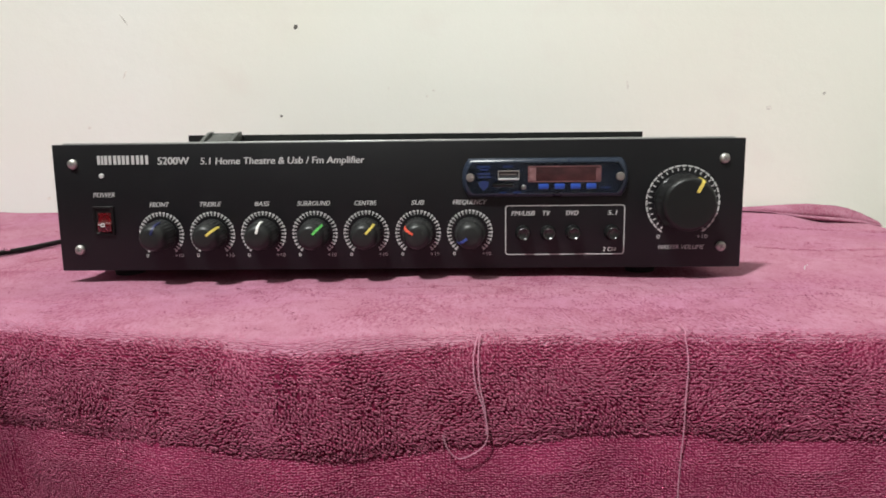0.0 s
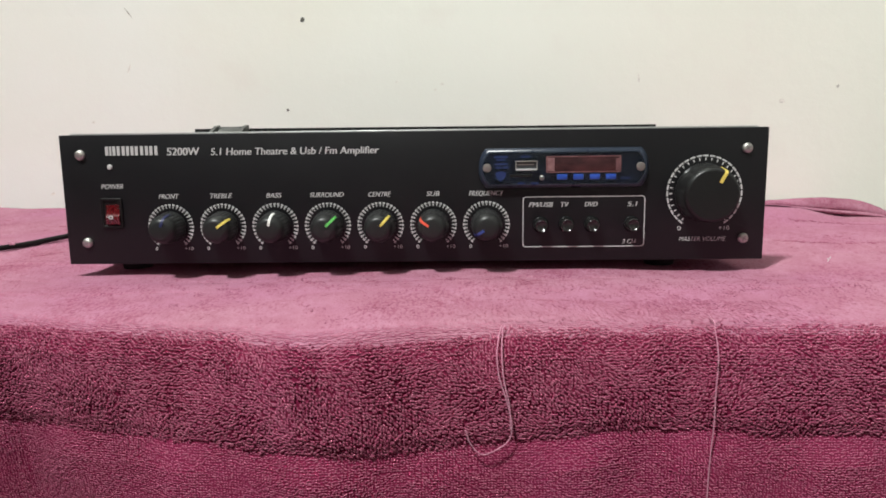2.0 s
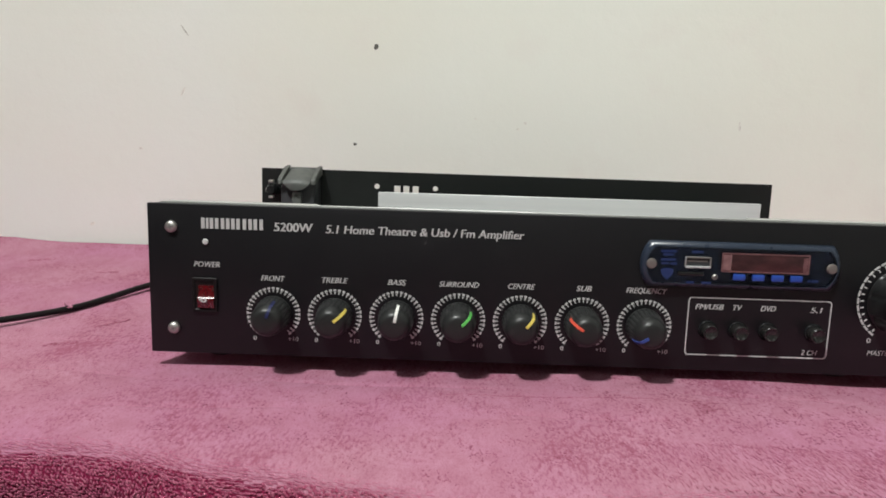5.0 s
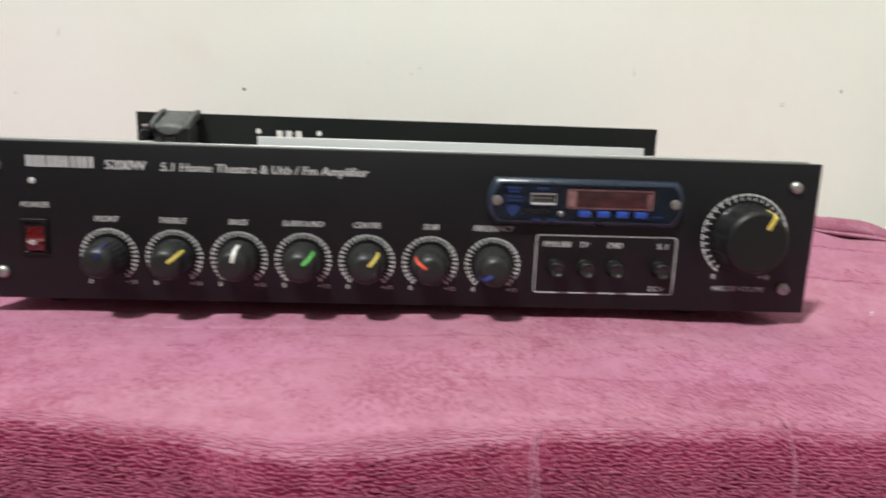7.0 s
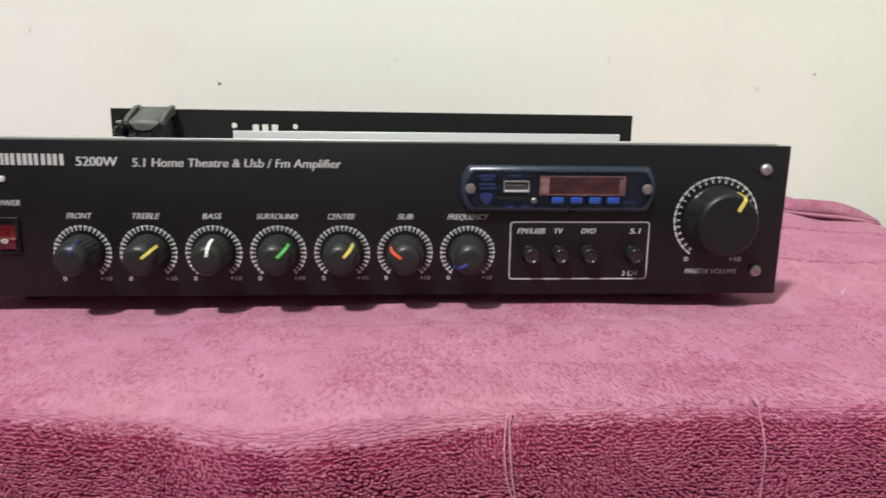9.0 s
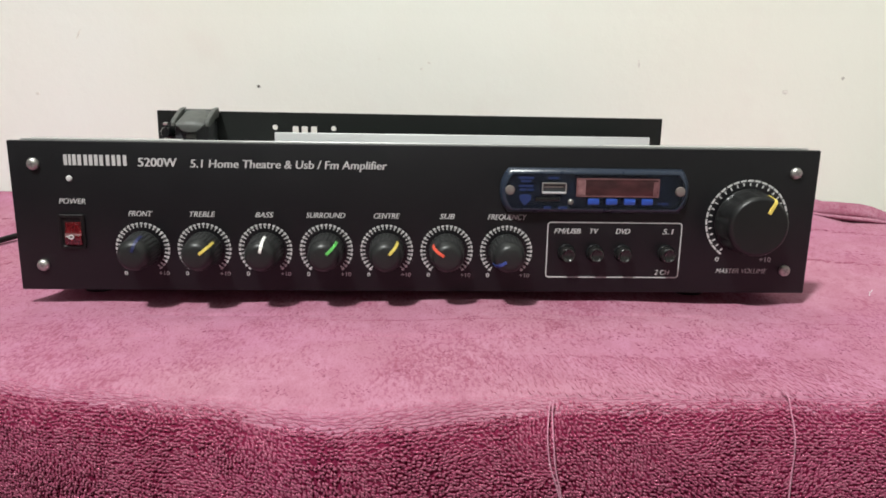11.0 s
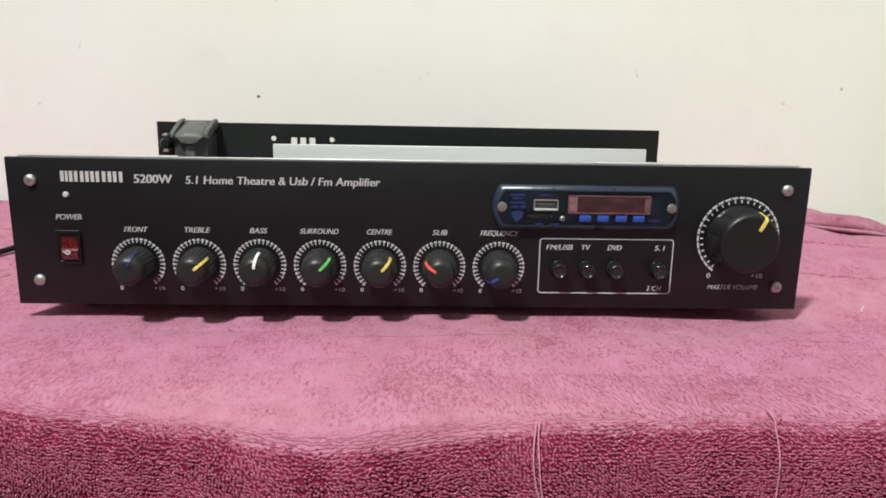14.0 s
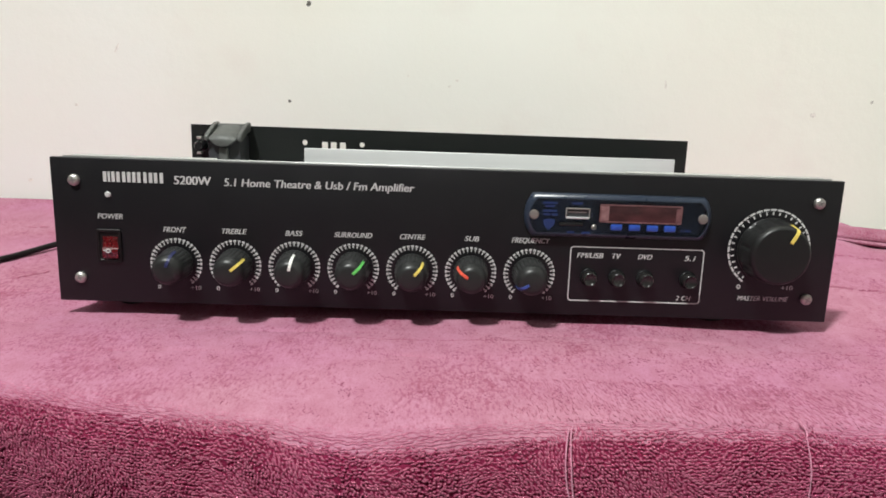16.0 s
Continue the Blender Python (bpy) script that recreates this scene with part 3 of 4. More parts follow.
def towel():
    t = thing("towel", "magenta-pink cotton terry towel folded over the table edge", "towel", (0, 0.1, TOP))
    t.matrix_world = pose(0, 0, 0)
    rng = np.random.default_rng(3)
    run = lambda x: BACK - (front_line(x) + BEND)
    xs = np.concatenate([np.arange(LEFT, -0.34, 0.012), np.arange(-0.34, 0.40, 0.004), np.arange(0.40, RIGHT + 0.05, 0.006), np.arange(RIGHT + 0.06, RIGHT + 0.32, 0.02)])
    # the hanging length differs along x, so each column ends at its own hem
    k = np.linspace(0, 1, 440)
    end = run(xs) + ARC + (TOP - BEND - hem(xs))
    s = k[:, None] * end[None, :]
    upper = drape(np.broadcast_to(xs, s.shape), s)
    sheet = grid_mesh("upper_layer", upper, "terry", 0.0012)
    # below the bend the sheet is coloured dark, as shade between the loops
    sheet.materials.append(M["terry_gap_shade"])
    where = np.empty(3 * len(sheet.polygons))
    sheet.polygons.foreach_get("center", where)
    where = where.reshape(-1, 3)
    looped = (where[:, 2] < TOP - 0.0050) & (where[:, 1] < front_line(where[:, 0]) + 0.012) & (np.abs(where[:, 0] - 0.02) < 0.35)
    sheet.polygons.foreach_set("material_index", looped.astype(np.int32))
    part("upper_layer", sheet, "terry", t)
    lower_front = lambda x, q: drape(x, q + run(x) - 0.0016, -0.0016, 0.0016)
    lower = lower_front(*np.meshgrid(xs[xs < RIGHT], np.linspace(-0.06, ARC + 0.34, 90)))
    # sheet coloured with a milder gap shade for the fine loops above it
    part("lower_layer", grid_mesh("lower_layer", lower, "terry_under_shade", 0.002), "terry_under_shade", t, "finer magenta-pink towelling layer below the hem")

    # yarn loops on the hanging front; q is the length from the start of the bend
    upper_front = lambda x, q: drape(x, q + run(x))
    gx = np.arange(-0.30, 0.34, 0.00140)
    start = lambda x: 0.0090 + 0.0030 * np.clip((-0.08 - x) / 0.06, 0, 1) + 0.0040 * np.exp(-(((x + 0.005) / 0.050) ** 2)) + 0.0008 * np.sin(83.0 * x) + 0.0006 * np.sin(190.0 * x + 1)
    x, s, p, n, d = loops_on(upper_front, gx, np.arange(0.0050, ARC + 0.056, 0.00120), 0.00026, rng, 0.36)
    rough = 0
    for _ in range(14):
        a, l = rng.uniform(0, math.pi), rng.uniform(0.010, 0.045)
        rough = rough + np.sin(2 * math.pi * (x * math.cos(a) + s * math.sin(a)) / l + rng.uniform(0, 6.28))
    rough = rough / 2.6
    keep = (rng.uniform(0, 1, x.shape) > 0.10 * np.clip(rough - 0.2, 0, 1) * (s > ARC)) & (p[:, 2] > hem(x) - rng.uniform(0, 0.0022, x.shape)) & (s > start(x) + rng.normal(0, 0.0008, x.shape))
    grow = ((1 + 0.34 * np.clip(rough[keep], -1.4, 1.6)) * np.clip((s[keep] - 0.004) / 0.010, 0.70, 1) * np.clip((p[keep][:, 2] - hem(x[keep])) / 0.004, 0.5, 1))[:, None]
    stout = 1 - 0.10 * np.clip(rough[keep], -1, 1)[:, None]
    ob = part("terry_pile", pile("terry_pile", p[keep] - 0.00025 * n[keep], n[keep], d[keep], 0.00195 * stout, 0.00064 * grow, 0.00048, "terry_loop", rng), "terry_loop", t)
    tagged(ob, "thick uncut terry loops on the hanging front", kind="stuff")
    # flattened ridges of pile that run along the bend
    x, s, p, n, d = loops_on(upper_front, np.arange(-0.30, 0.34, 0.0021), np.arange(-0.0010, 0.0175, 0.00118), 0.00014, rng, 0.08, 0.12)
    keep = (s < start(x) + 0.0026) & (rng.uniform(0, 1, x.shape) < np.clip((s + 0.0020) / 0.009, 0.08, 1))
    x, s, p, n, d = x[keep], s[keep], p[keep], n[keep], d[keep]
    low = np.clip((s + 0.002) / 0.016, 0.0, 1)[:, None]
    ob = part("flat_pile", pile("flat_pile", p - (0.00006 + 0.00040 * (1 - low)) * n, n, d, 0.0034, 0.00014 * low, 0.00034, "terry_ridge", rng), "terry_ridge", t)
    tagged(ob, "flattened ridges of pile along the towel's edge", kind="stuff")
    # the crushed nap on the top: short tufts in patches, a combed patch and a pressed crease
    x, s, p, n, d = loops_on(upper_front, np.arange(-0.32, 0.40, 0.0017), np.arange(-0.300, -0.003, 0.0019), 0.0007, rng, 0.40, 0.8)
    field = 0
    for _ in range(26):
        lx, ly = rng.uniform(0.010, 0.05), rng.uniform(0.014, 0.060)
        field = field + np.sin(2 * math.pi * (x / lx * rng.choice([-1, 1]) + s / ly) + rng.uniform(0, 6.28))
    band = -0.7 + 1.35 * np.exp(-(((p[:, 1] + 0.056) / 0.022) ** 2)) * np.clip(0.80 + 1.5 * x, 0.62, 1.1) - 0.2 * (p[:, 1] > 0) - 0.5 * (x > 0.215) * (p[:, 1] > -0.02)
    field = field / 3.6 + band + rng.normal(0, 0.85, x.shape)
    seen = ~((np.abs(x) < 0.20) & (p[:, 1] > 0.012)) & (field > 0.78)
    p, n = p[seen], n[seen]
    tall = np.clip((field[seen] - 0.6) / 1.4, 0.2, 1)[:, None]
    lean = 1.85 + 0.35 * np.sin(21.0 * x[seen]) + rng.normal(0, 0.55, x[seen].shape)
    d = np.stack([np.cos(lean), np.sin(lean), np.zeros_like(lean)], -1)
    on_top = lambda x, y: drape(x, BACK - y)
    cx, cy = [v.ravel() for v in np.meshgrid(np.arange(0.022, 0.196, 0.00128), np.arange(-0.124, -0.086, 0.0036))]
    cx = cx - 0.10 * (cy + 0.09) + 0.0006 * np.sin(60.0 * cy + 30.0 * cx) + rng.normal(0, 0.00012, cx.shape)
    cy = cy + rng.normal(0, 0.0010, cy.shape)
    pick = rng.uniform(0, 1, cx.shape) < 0.55 + 0.40 * np.clip((cx - 0.04) / 0.05, 0, 1) - 0.5 * np.clip((cx - 0.160) / 0.03, 0, 1)
    fx = np.arange(-0.19, 0.20, 0.0018)
    fy = np.interp(fx, [-0.193, -0.131, -0.04, 0.011, 0.07, 0.138, 0.18], [-0.069, -0.084, -0.094, -0.089, -0.087, -0.083, -0.087])
    fp = rng.uniform(0, 1, fx.shape) < 0.40 + 0.45 * np.sin(17.0 * fx + 0.6)
    # a second, fainter crease nearer the amplifier
    gx = np.arange(-0.06, 0.225, 0.0016)
    gp = rng.uniform(0, 1, gx.shape) < 0.45 + 0.40 * np.sin(26.0 * gx + 1.6)
    fy = np.concatenate([fy[fp] + rng.normal(0, 0.0006, fp.sum()), (-0.0345 - 0.9 * np.clip(gx - 0.15, 0, 1) ** 2 + 0.0006 * np.sin(40.0 * gx) + rng.normal(0, 0.0004, gx.shape))[gp]])
    fx = np.concatenate([fx[fp], gx[gp]])
    ex, ey = np.concatenate([cx[pick], fx]), np.concatenate([cy[pick], fy])
    ep = on_top(ex, ey)
    slant = np.concatenate([1.67 + rng.normal(0, 0.05, pick.sum()), 2.0 + rng.normal(0, 0.30, fp.sum()), 0.15 + rng.normal(0, 0.30, gp.sum())])
    en = np.broadcast_to(np.array([0.0, 0.0, 1.0]), ep.shape)
    ed = np.stack([np.cos(slant), np.sin(slant), 0 * slant], -1)
    ob = part("combed_nap", pile("combed_nap", ep - 0.00008 * en, en, ed, 0.0042, 0.00008, 0.00018, "terry_dark_nap", rng), "terry_dark_nap", t)
    tagged(ob, "combed slanting rows of flattened nap", kind="stuff")
    ob = part("crushed_nap", pile("crushed_nap", p - 0.00012 * n, n, d, 0.0018, 0.00014 * tall, 0.00021, "terry_fleck", rng), "terry_fleck", t)
    tagged(ob, "crushed crimson nap on the towel's top", kind="stuff")
    # the finer layer under the hem, its yarn coloured lighter to offset the hem's shadow
    x, s, p, n, d = loops_on(lower_front, np.arange(-0.30, 0.34, 0.00138), np.arange(ARC + 0.022, ARC + 0.085, 0.00118), 0.00018, rng, 0.35, 0.60)
    dune = np.clip(np.sin(46.0 * x + 31.0 * s) + np.sin(83.0 * x - 120.0 * s + 1.0) + 0.8 * np.sin(170.0 * x + 150.0 * s), -1.5, 2)[:, None]
    ob = part("fine_pile", pile("fine_pile", p - 0.00026 * n, n, d, 0.00155, 0.00036 * (1 + 0.35 * dune), 0.00036, "terry_fine_lit", rng, 4), "terry_fine_lit", t)
    tagged(ob, "fine close terry loops of the lower layer", kind="stuff")
    # a thick folded layer of the towel along the back, past the amplifier's end
    kx = np.linspace(0.222, 0.424, 80)
    low = np.interp(kx, [0.22, 0.25, 0.29, 0.322, 0.342, 0.363, 0.388, 0.414, 0.430], [0.7690, 0.7690, 0.7686, 0.7674, 0.7634, 0.7604, 0.7582, 0.7553, 0.7535])
    high = np.interp(kx, [0.22, 0.300, 0.330, 0.363, 0.388, 0.399, 0.410, 0.422, 0.430], [0.7692, 0.7700, 0.7722, 0.7734, 0.7720, 0.7698, 0.7656, 0.7593, 0.7555]) + 0.0004 * np.sin(60 * kx)
    prof = [(0.262, 0.0, 0.0), (0.240, 0.0, -0.0012), (0.2265, 0.0, -0.0006), (0.2238, 0.05, 0.0), (0.2230, 0.13, 0.0), (0.2240, 0.22, 0.0), (0.2262, 0.26, 0.0), (0.2268, 0.29, -0.0003), (0.2264, 0.34, 0.0), (0.2272, 0.52, 0.0), (0.2300, 0.76, 0.0), (0.2335, 0.92, 0.0), (0.2400, 1.0, 0.0), (0.250, 1.0, -0.0014), (0.266, 0.80, -0.004), (0.290, 0.55, -0.007), (0.325, 0.2, -0.011), (0.366, 0.0, -0.014)]
    fold = np.stack([np.stack([kx, y + 0.0012 * np.sin(35 * kx + 1) + 0.050 * np.clip((0.325 - kx) / 0.105, 0, 1) * np.clip((0.36 - y) / 0.1, 0, 1), low + f * (high - low) + dz], -1) for y, f, dz in prof])
    part("folded_layer", grid_mesh("folded_layer", fold, "terry"), "terry", t)
    # the shade on its upper face is put in as darker yarn
    i, j = rng.integers(7, 12, 2600), rng.integers(0, 78, 2600)
    u, v = rng.uniform(0, 1, (2, 2600, 1))
    fp = fold[i, j] * (1 - u) * (1 - v) + fold[i + 1, j] * u * (1 - v) + fold[i, j + 1] * (1 - u) * v + fold[i + 1, j + 1] * u * v
    fd, fe = fold[i, j + 1] - fold[i, j], fold[i + 1, j] - fold[i, j]
    fd /= np.linalg.norm(fd, axis=-1, keepdims=True)
    fe /= np.linalg.norm(fe, axis=-1, keepdims=True)
    fn = np.cross(fd, fe)
    fn /= np.linalg.norm(fn, axis=-1, keepdims=True)
    shaded = np.sin(70 * fp[:, 0] + 1.0) + np.sin(163 * fp[:, 0] + 400 * fp[:, 2]) + rng.normal(0, 0.7, 2600) > -0.5
    ob = part("fold_shade", pile("fold_shade", (fp - 0.00012 * fn)[shaded], fn[shaded], (0.6 * fd + 0.8 * fe)[shaded], 0.0022, 0.00014, 0.00024, "terry_dark_nap", rng), "terry_dark_nap", t)
    tagged(ob, "darker yarn on the folded layer, standing in for its shade", kind="stuff")
    # old creases: short dashes of darker yarn along each line
    creased = [[(0.313, 0.192), (0.334, 0.187), (0.365, 0.184), (0.394, 0.177), (0.411, 0.171)], [(0.262, 0.104), (0.287, 0.094), (0.312, 0.089), (0.340, 0.088), (0.361, 0.084)], [(0.330, 0.069), (0.328, 0.063), (0.342, 0.065), (0.348, 0.072)], [(0.312, 0.121), (0.320, 0.116)], [(0.362, 0.092), (0.378, 0.107)],
               [(-0.423, 0.252), (-0.403, 0.259)], [(-0.346, 0.214), (-0.330, 0.217)], [(-0.280, 0.056), (-0.262, 0.078)], [(-0.288, 0.024), (-0.270, 0.029)]]
    hx, hy, hd = [], [], []
    for line in creased:
        for (x0, y0), (x1, y1) in zip(line, line[1:]):
            count = max(2, int(math.hypot(x1 - x0, y1 - y0) / 0.0009))
            f = rng.uniform(0, 1, count)
            hx.append(x0 + f * (x1 - x0) + rng.normal(0, 0.0004, count))
            hy.append(y0 + f * (y1 - y0) + rng.normal(0, 0.0018, count))
            hd.append(math.atan2(y1 - y0, x1 - x0) + rng.normal(0, 0.45, count))
    hx, hy, hd = (np.concatenate(v) for v in (hx, hy, hd))
    hn = np.broadcast_to(np.array([0.0, 0.0, 1.0]), (len(hx), 3))
    ob = part("creased_nap", pile("creased_nap", on_top(hx, hy) - 0.00012 * hn, hn, np.stack([np.cos(hd), np.sin(hd), 0 * hd], -1), 0.0030, 0.00012, 0.00032, "terry_dark_nap", rng), "terry_dark_nap", t)
    tagged(ob, "dark dashes of nap along old creases", kind="stuff")
    # loose threads
    def hang(line, off):
        """Lays a line of (x, y) on the top and of (x, z) on the front onto the cloth."""
        out = []
        for px, v in line:
            q = np.array([px])
            if v < 0:
                c, n, _, _ = frame_of(drape, q, np.array([BACK - v]))
            else:
                c, n, _, _ = frame_of(upper_front, q, np.array([ARC + TOP - BEND - v if v < TOP - BEND else ARC * (TOP - v) / BEND]))
            out.append(tuple(c[0] + off * n[0]))
        return out

    for line in ([(0.0485, 0.7505), (0.0475, 0.7485), (0.0460, 0.744), (0.0468, 0.736), (0.050, 0.726), (0.0522, 0.716), (0.0512, 0.709), (0.046, 0.7045), (0.039, 0.7022), (0.034, 0.707), (0.0318, 0.7135)],
                 [(0.0500, 0.7505), (0.0488, 0.7485), (0.0482, 0.743), (0.0490, 0.734), (0.0512, 0.724), (0.0515, 0.714)],
                 [(0.1440, 0.7540), (0.1452, 0.7512), (0.1449, 0.7490), (0.1444, 0.742), (0.1428, 0.728), (0.1422, 0.715), (0.1412, 0.702), (0.1404, 0.690), (0.1398, 0.672)]):
        part("loose_thread", tube(hang(line, 0.0027), 0.00030, 6), "thread", t, "pale pink loose thread")


# ---- amplifier ----
PANEL_X, PANEL_LOW, PANEL_TOP = 0.2156, 0.7613, 0.8416


def screw(parent, x, y, z, r=0.0034, tall=0.0020, turn=20):
    ob = part("screw", lathe([(r, 0), (r, -0.25 * tall), (r * 0.92, -0.62 * tall), (r * 0.6, -0.95 * tall), (0, -tall)], 28, (x, y, z)), "nickel", parent, "domed nickel screw")
    bm = bmesh.new()
    for a in (turn, turn + 90):
        w, h = r * 0.13, r * 0.55
        c, s = math.cos(radians(a)), math.sin(radians(a))
        prism([(x + c * px - s * pz, z + s * px + c * pz) for px, pz in ((-w, -h), (w, -h), (w, h), (-w, h))], y - tall * 1.04, y - tall * 0.5, bm)
    part("cross_recess", bm, "recess", ob)
    return ob


def scale_marks(panel, x, z, r, n, first, last, block, stem, gap):
    bm = bmesh.new()
    for k in range(n):
        a = radians(first + (last - first) * k / (n - 1))
        d, q = (math.sin(a), math.cos(a)), (math.cos(a), -math.sin(a))
        for w, h, at in ((*block, r), (*stem, r - gap)):
            prism([(x + d[0] * (at + v * h / 2) + q[0] * u * w / 2, z + d[1] * (at + v * h / 2) + q[1] * u * w / 2) for u, v in ((-1, -1), (1, -1), (1, 1), (-1, 1))], -0.0003, 0.0001, bm)
    part("printed_scale", bm, "print", panel, smooth=0)


def knob(amp, x, z, base, face, tall, angle, pointer, ribs, depth, label, start):
    """A fluted knob with a rounded shoulder, a plain face and a pointer that runs over the shoulder."""
    big = base > 0.012
    brow, edge = (0.74, 0.87) if big else (0.60, 0.55)
    at_brow = face + (0.10 if big else 0.30) * (base - face)
    prof = [(base, -0.0004), (base, -0.08 * tall), (base * 0.97, -0.12 * tall), (0.5 * (base * 0.97 + at_brow), -0.45 * tall), (at_brow, -brow * tall)]
    fluted = len(prof) - 1
    for k in range(1, 6):
        t = math.pi / 2 * k / 5
        prof.append((edge * face + (at_brow - edge * face) * math.cos(t), -tall * (brow + (1 - brow) * math.sin(t))))

    def flute(a, k):
        return -depth * (0.5 + 0.5 * math.cos(ribs * a)) ** (10 if big else 3) if 2 <= k <= fluted else 0

    ob = part("knob", lathe(prof, max(ribs * (14 if big else 6), 48), (x, 0, z), flute), "knob_dark" if big else "knob", amp, label, 35)
    crown = 0.0004 if big else 0.00045
    part("knob_face", lathe([(edge * face * 0.995, -tall + 0.0003), (edge * face * 0.985, -tall - 0.00002), (edge * face * 0.6, -tall - 0.64 * crown), (0, -tall - crown)], 48, (x, 0, z)), "knob_dark" if big else "knob", ob, smooth=60)
    d, q = Vector((math.sin(radians(angle)), 0, math.cos(radians(angle)))), Vector((math.cos(radians(angle)), 0, -math.sin(radians(angle))))
    line = [(start, -tall - 0.0003 - crown), (edge * face, -tall - 0.0005)]
    for r, y in prof[fluted + 1:-1][::-1]:
        line.append((r + 0.0003, y - 0.0003))
    line += [(at_brow + 0.0004, -brow * tall), (at_brow + 0.0006, -(brow - 0.12) * tall)]
    if big:
        line.append((0.5 * (base * 0.97 + at_brow) + 0.0006, -0.40 * tall))
    w = 0.00095 if big else 0.00075
    bm = bmesh.new()
    rows = []
    for r, y in line:
        p = Vector((x, y, z)) + d * r
        rows.append([bm.verts.new(p - q * w), bm.verts.new(p + q * w), bm.verts.new(p + q * w - d * 0.0006 + Vector((0, 0.0007, 0))), bm.verts.new(p - q * w - d * 0.0006 + Vector((0, 0.0007, 0)))])
    for a, b in zip(rows, rows[1:]):
        for i in range(4):
            bm.faces.new((a[i], a[(i + 1) % 4], b[(i + 1) % 4], b[i]))
    bm.faces.new(rows[0])
    bm.faces.new(rows[-1])
    part("pointer", bm, pointer, ob, smooth=0)
    return ob


def chamfered_ring(levels):
    """A closed frame through outlines of the same length: (outline, y), from the outer back edge over the front to the inner back edge."""
    bm = bmesh.new()
    rings = [[bm.verts.new((x, y, z)) for x, z in outline] for outline, y in levels]
    n = len(rings[0])
    for a, b in zip(rings, rings[1:] + rings[:1]):
        for i in range(n):
            bm.faces.new((a[i], a[(i + 1) % n], b[(i + 1) % n], b[i]))
    return bm


def power_switch(amp):
    frame_at = lambda d, r: rounded(-0.1928 + d, -0.1794 - d, 0.7842 + d, 0.8028 - d, r, 4)
    sw = part("power_switch", chamfered_ring([(frame_at(0, 0.0010), 0.0), (frame_at(0, 0.0008), -0.0010), (frame_at(0.0002, 0.0007), -0.0012), (frame_at(0.0015, 0.0005), -0.0012), (frame_at(0.0018, 0.0004), -0.0009), (frame_at(0.0018, 0.0004), 0.0)]), "bezel", amp, "dark red rocker switch in a glossy black bezel", 30)
    part("well", box(-0.1918, -0.1804, -0.0005, -0.0002, 0.7852, 0.8018), "bezel", sw)
    bm = bmesh.new()
    side = [(-0.0003, 0.7990), (-0.0006, 0.7985), (-0.0005, 0.7962), (-0.0008, 0.7945), (-0.0013, 0.7930), (-0.0019, 0.7922), (-0.0024, 0.7917), (-0.0026, 0.7910), (-0.0024, 0.7900), (-0.0018, 0.7868), (-0.0004, 0.7862)]
    x0, x1 = -0.1894, -0.1809
    a, b = [bm.verts.new((x0, y, z)) for y, z in side], [bm.verts.new((x1, y, z)) for y, z in side]
    bm.faces.new(a)
    bm.faces.new(b)
    for i in range(len(side)):
        j = (i + 1) % len(side)
        bm.faces.new((a[i], a[j], b[j], b[i]))
    rk = part("rocker", bm, "red", sw, "glossy dark red plastic rocker", 40)
    ring = [(0.0016 * math.cos(2 * math.pi * k / 20), 0.0012 * math.sin(2 * math.pi * k / 20)) for k in range(20)]
    me = filled_curve([ring, [(0.5 * x, 0.45 * z) for x, z in ring][::-1]], -0.0001, 0.0001, "off_mark")
    me.transform(pose(-0.1860, -0.00275, 0.7911, 0, 0, 0))
    part("off_mark", me, "print", rk)
    # white dash painted in place of the bezel's glint
    part("glint_dash", prism([(-0.1887, 0.7911), (-0.1877, 0.7910), (-0.1877, 0.7915), (-0.1887, 0.7917)], -0.0028, -0.0022), "print", rk)


def push_button(amp, x, z):
    b = part("push_button", lathe([(0.0050, 0), (0.0050, -0.0006), (0.0045, -0.0012), (0.0043, -0.0011)], 32, (x, 0, z)), "gloss", amp, "round glossy black push button")
    part("cap", lathe([(0.0041, -0.0006), (0.0041, -0.0052), (0.0040, -0.0058), (0.0037, -0.0063), (0.0034, -0.0065), (0.0031, -0.0063), (0.0027, -0.0059), (0.0024, -0.0057), (0, -0.0056)], 32, (x, 0, z)), "cap", b)


def bulged(x0, x1, z0, z1, b):
    """An oblong whose short ends bow outwards by b."""
    ts = [k / 4 - 1 for k in range(9)]
    mid, half = (z0 + z1) / 2, (z1 - z0) / 2
    return [(x1 - b * abs(t) ** 2.4, mid + half * t) for t in ts] + [(x0 + b * abs(t) ** 2.4, mid - half * t) for t in ts]


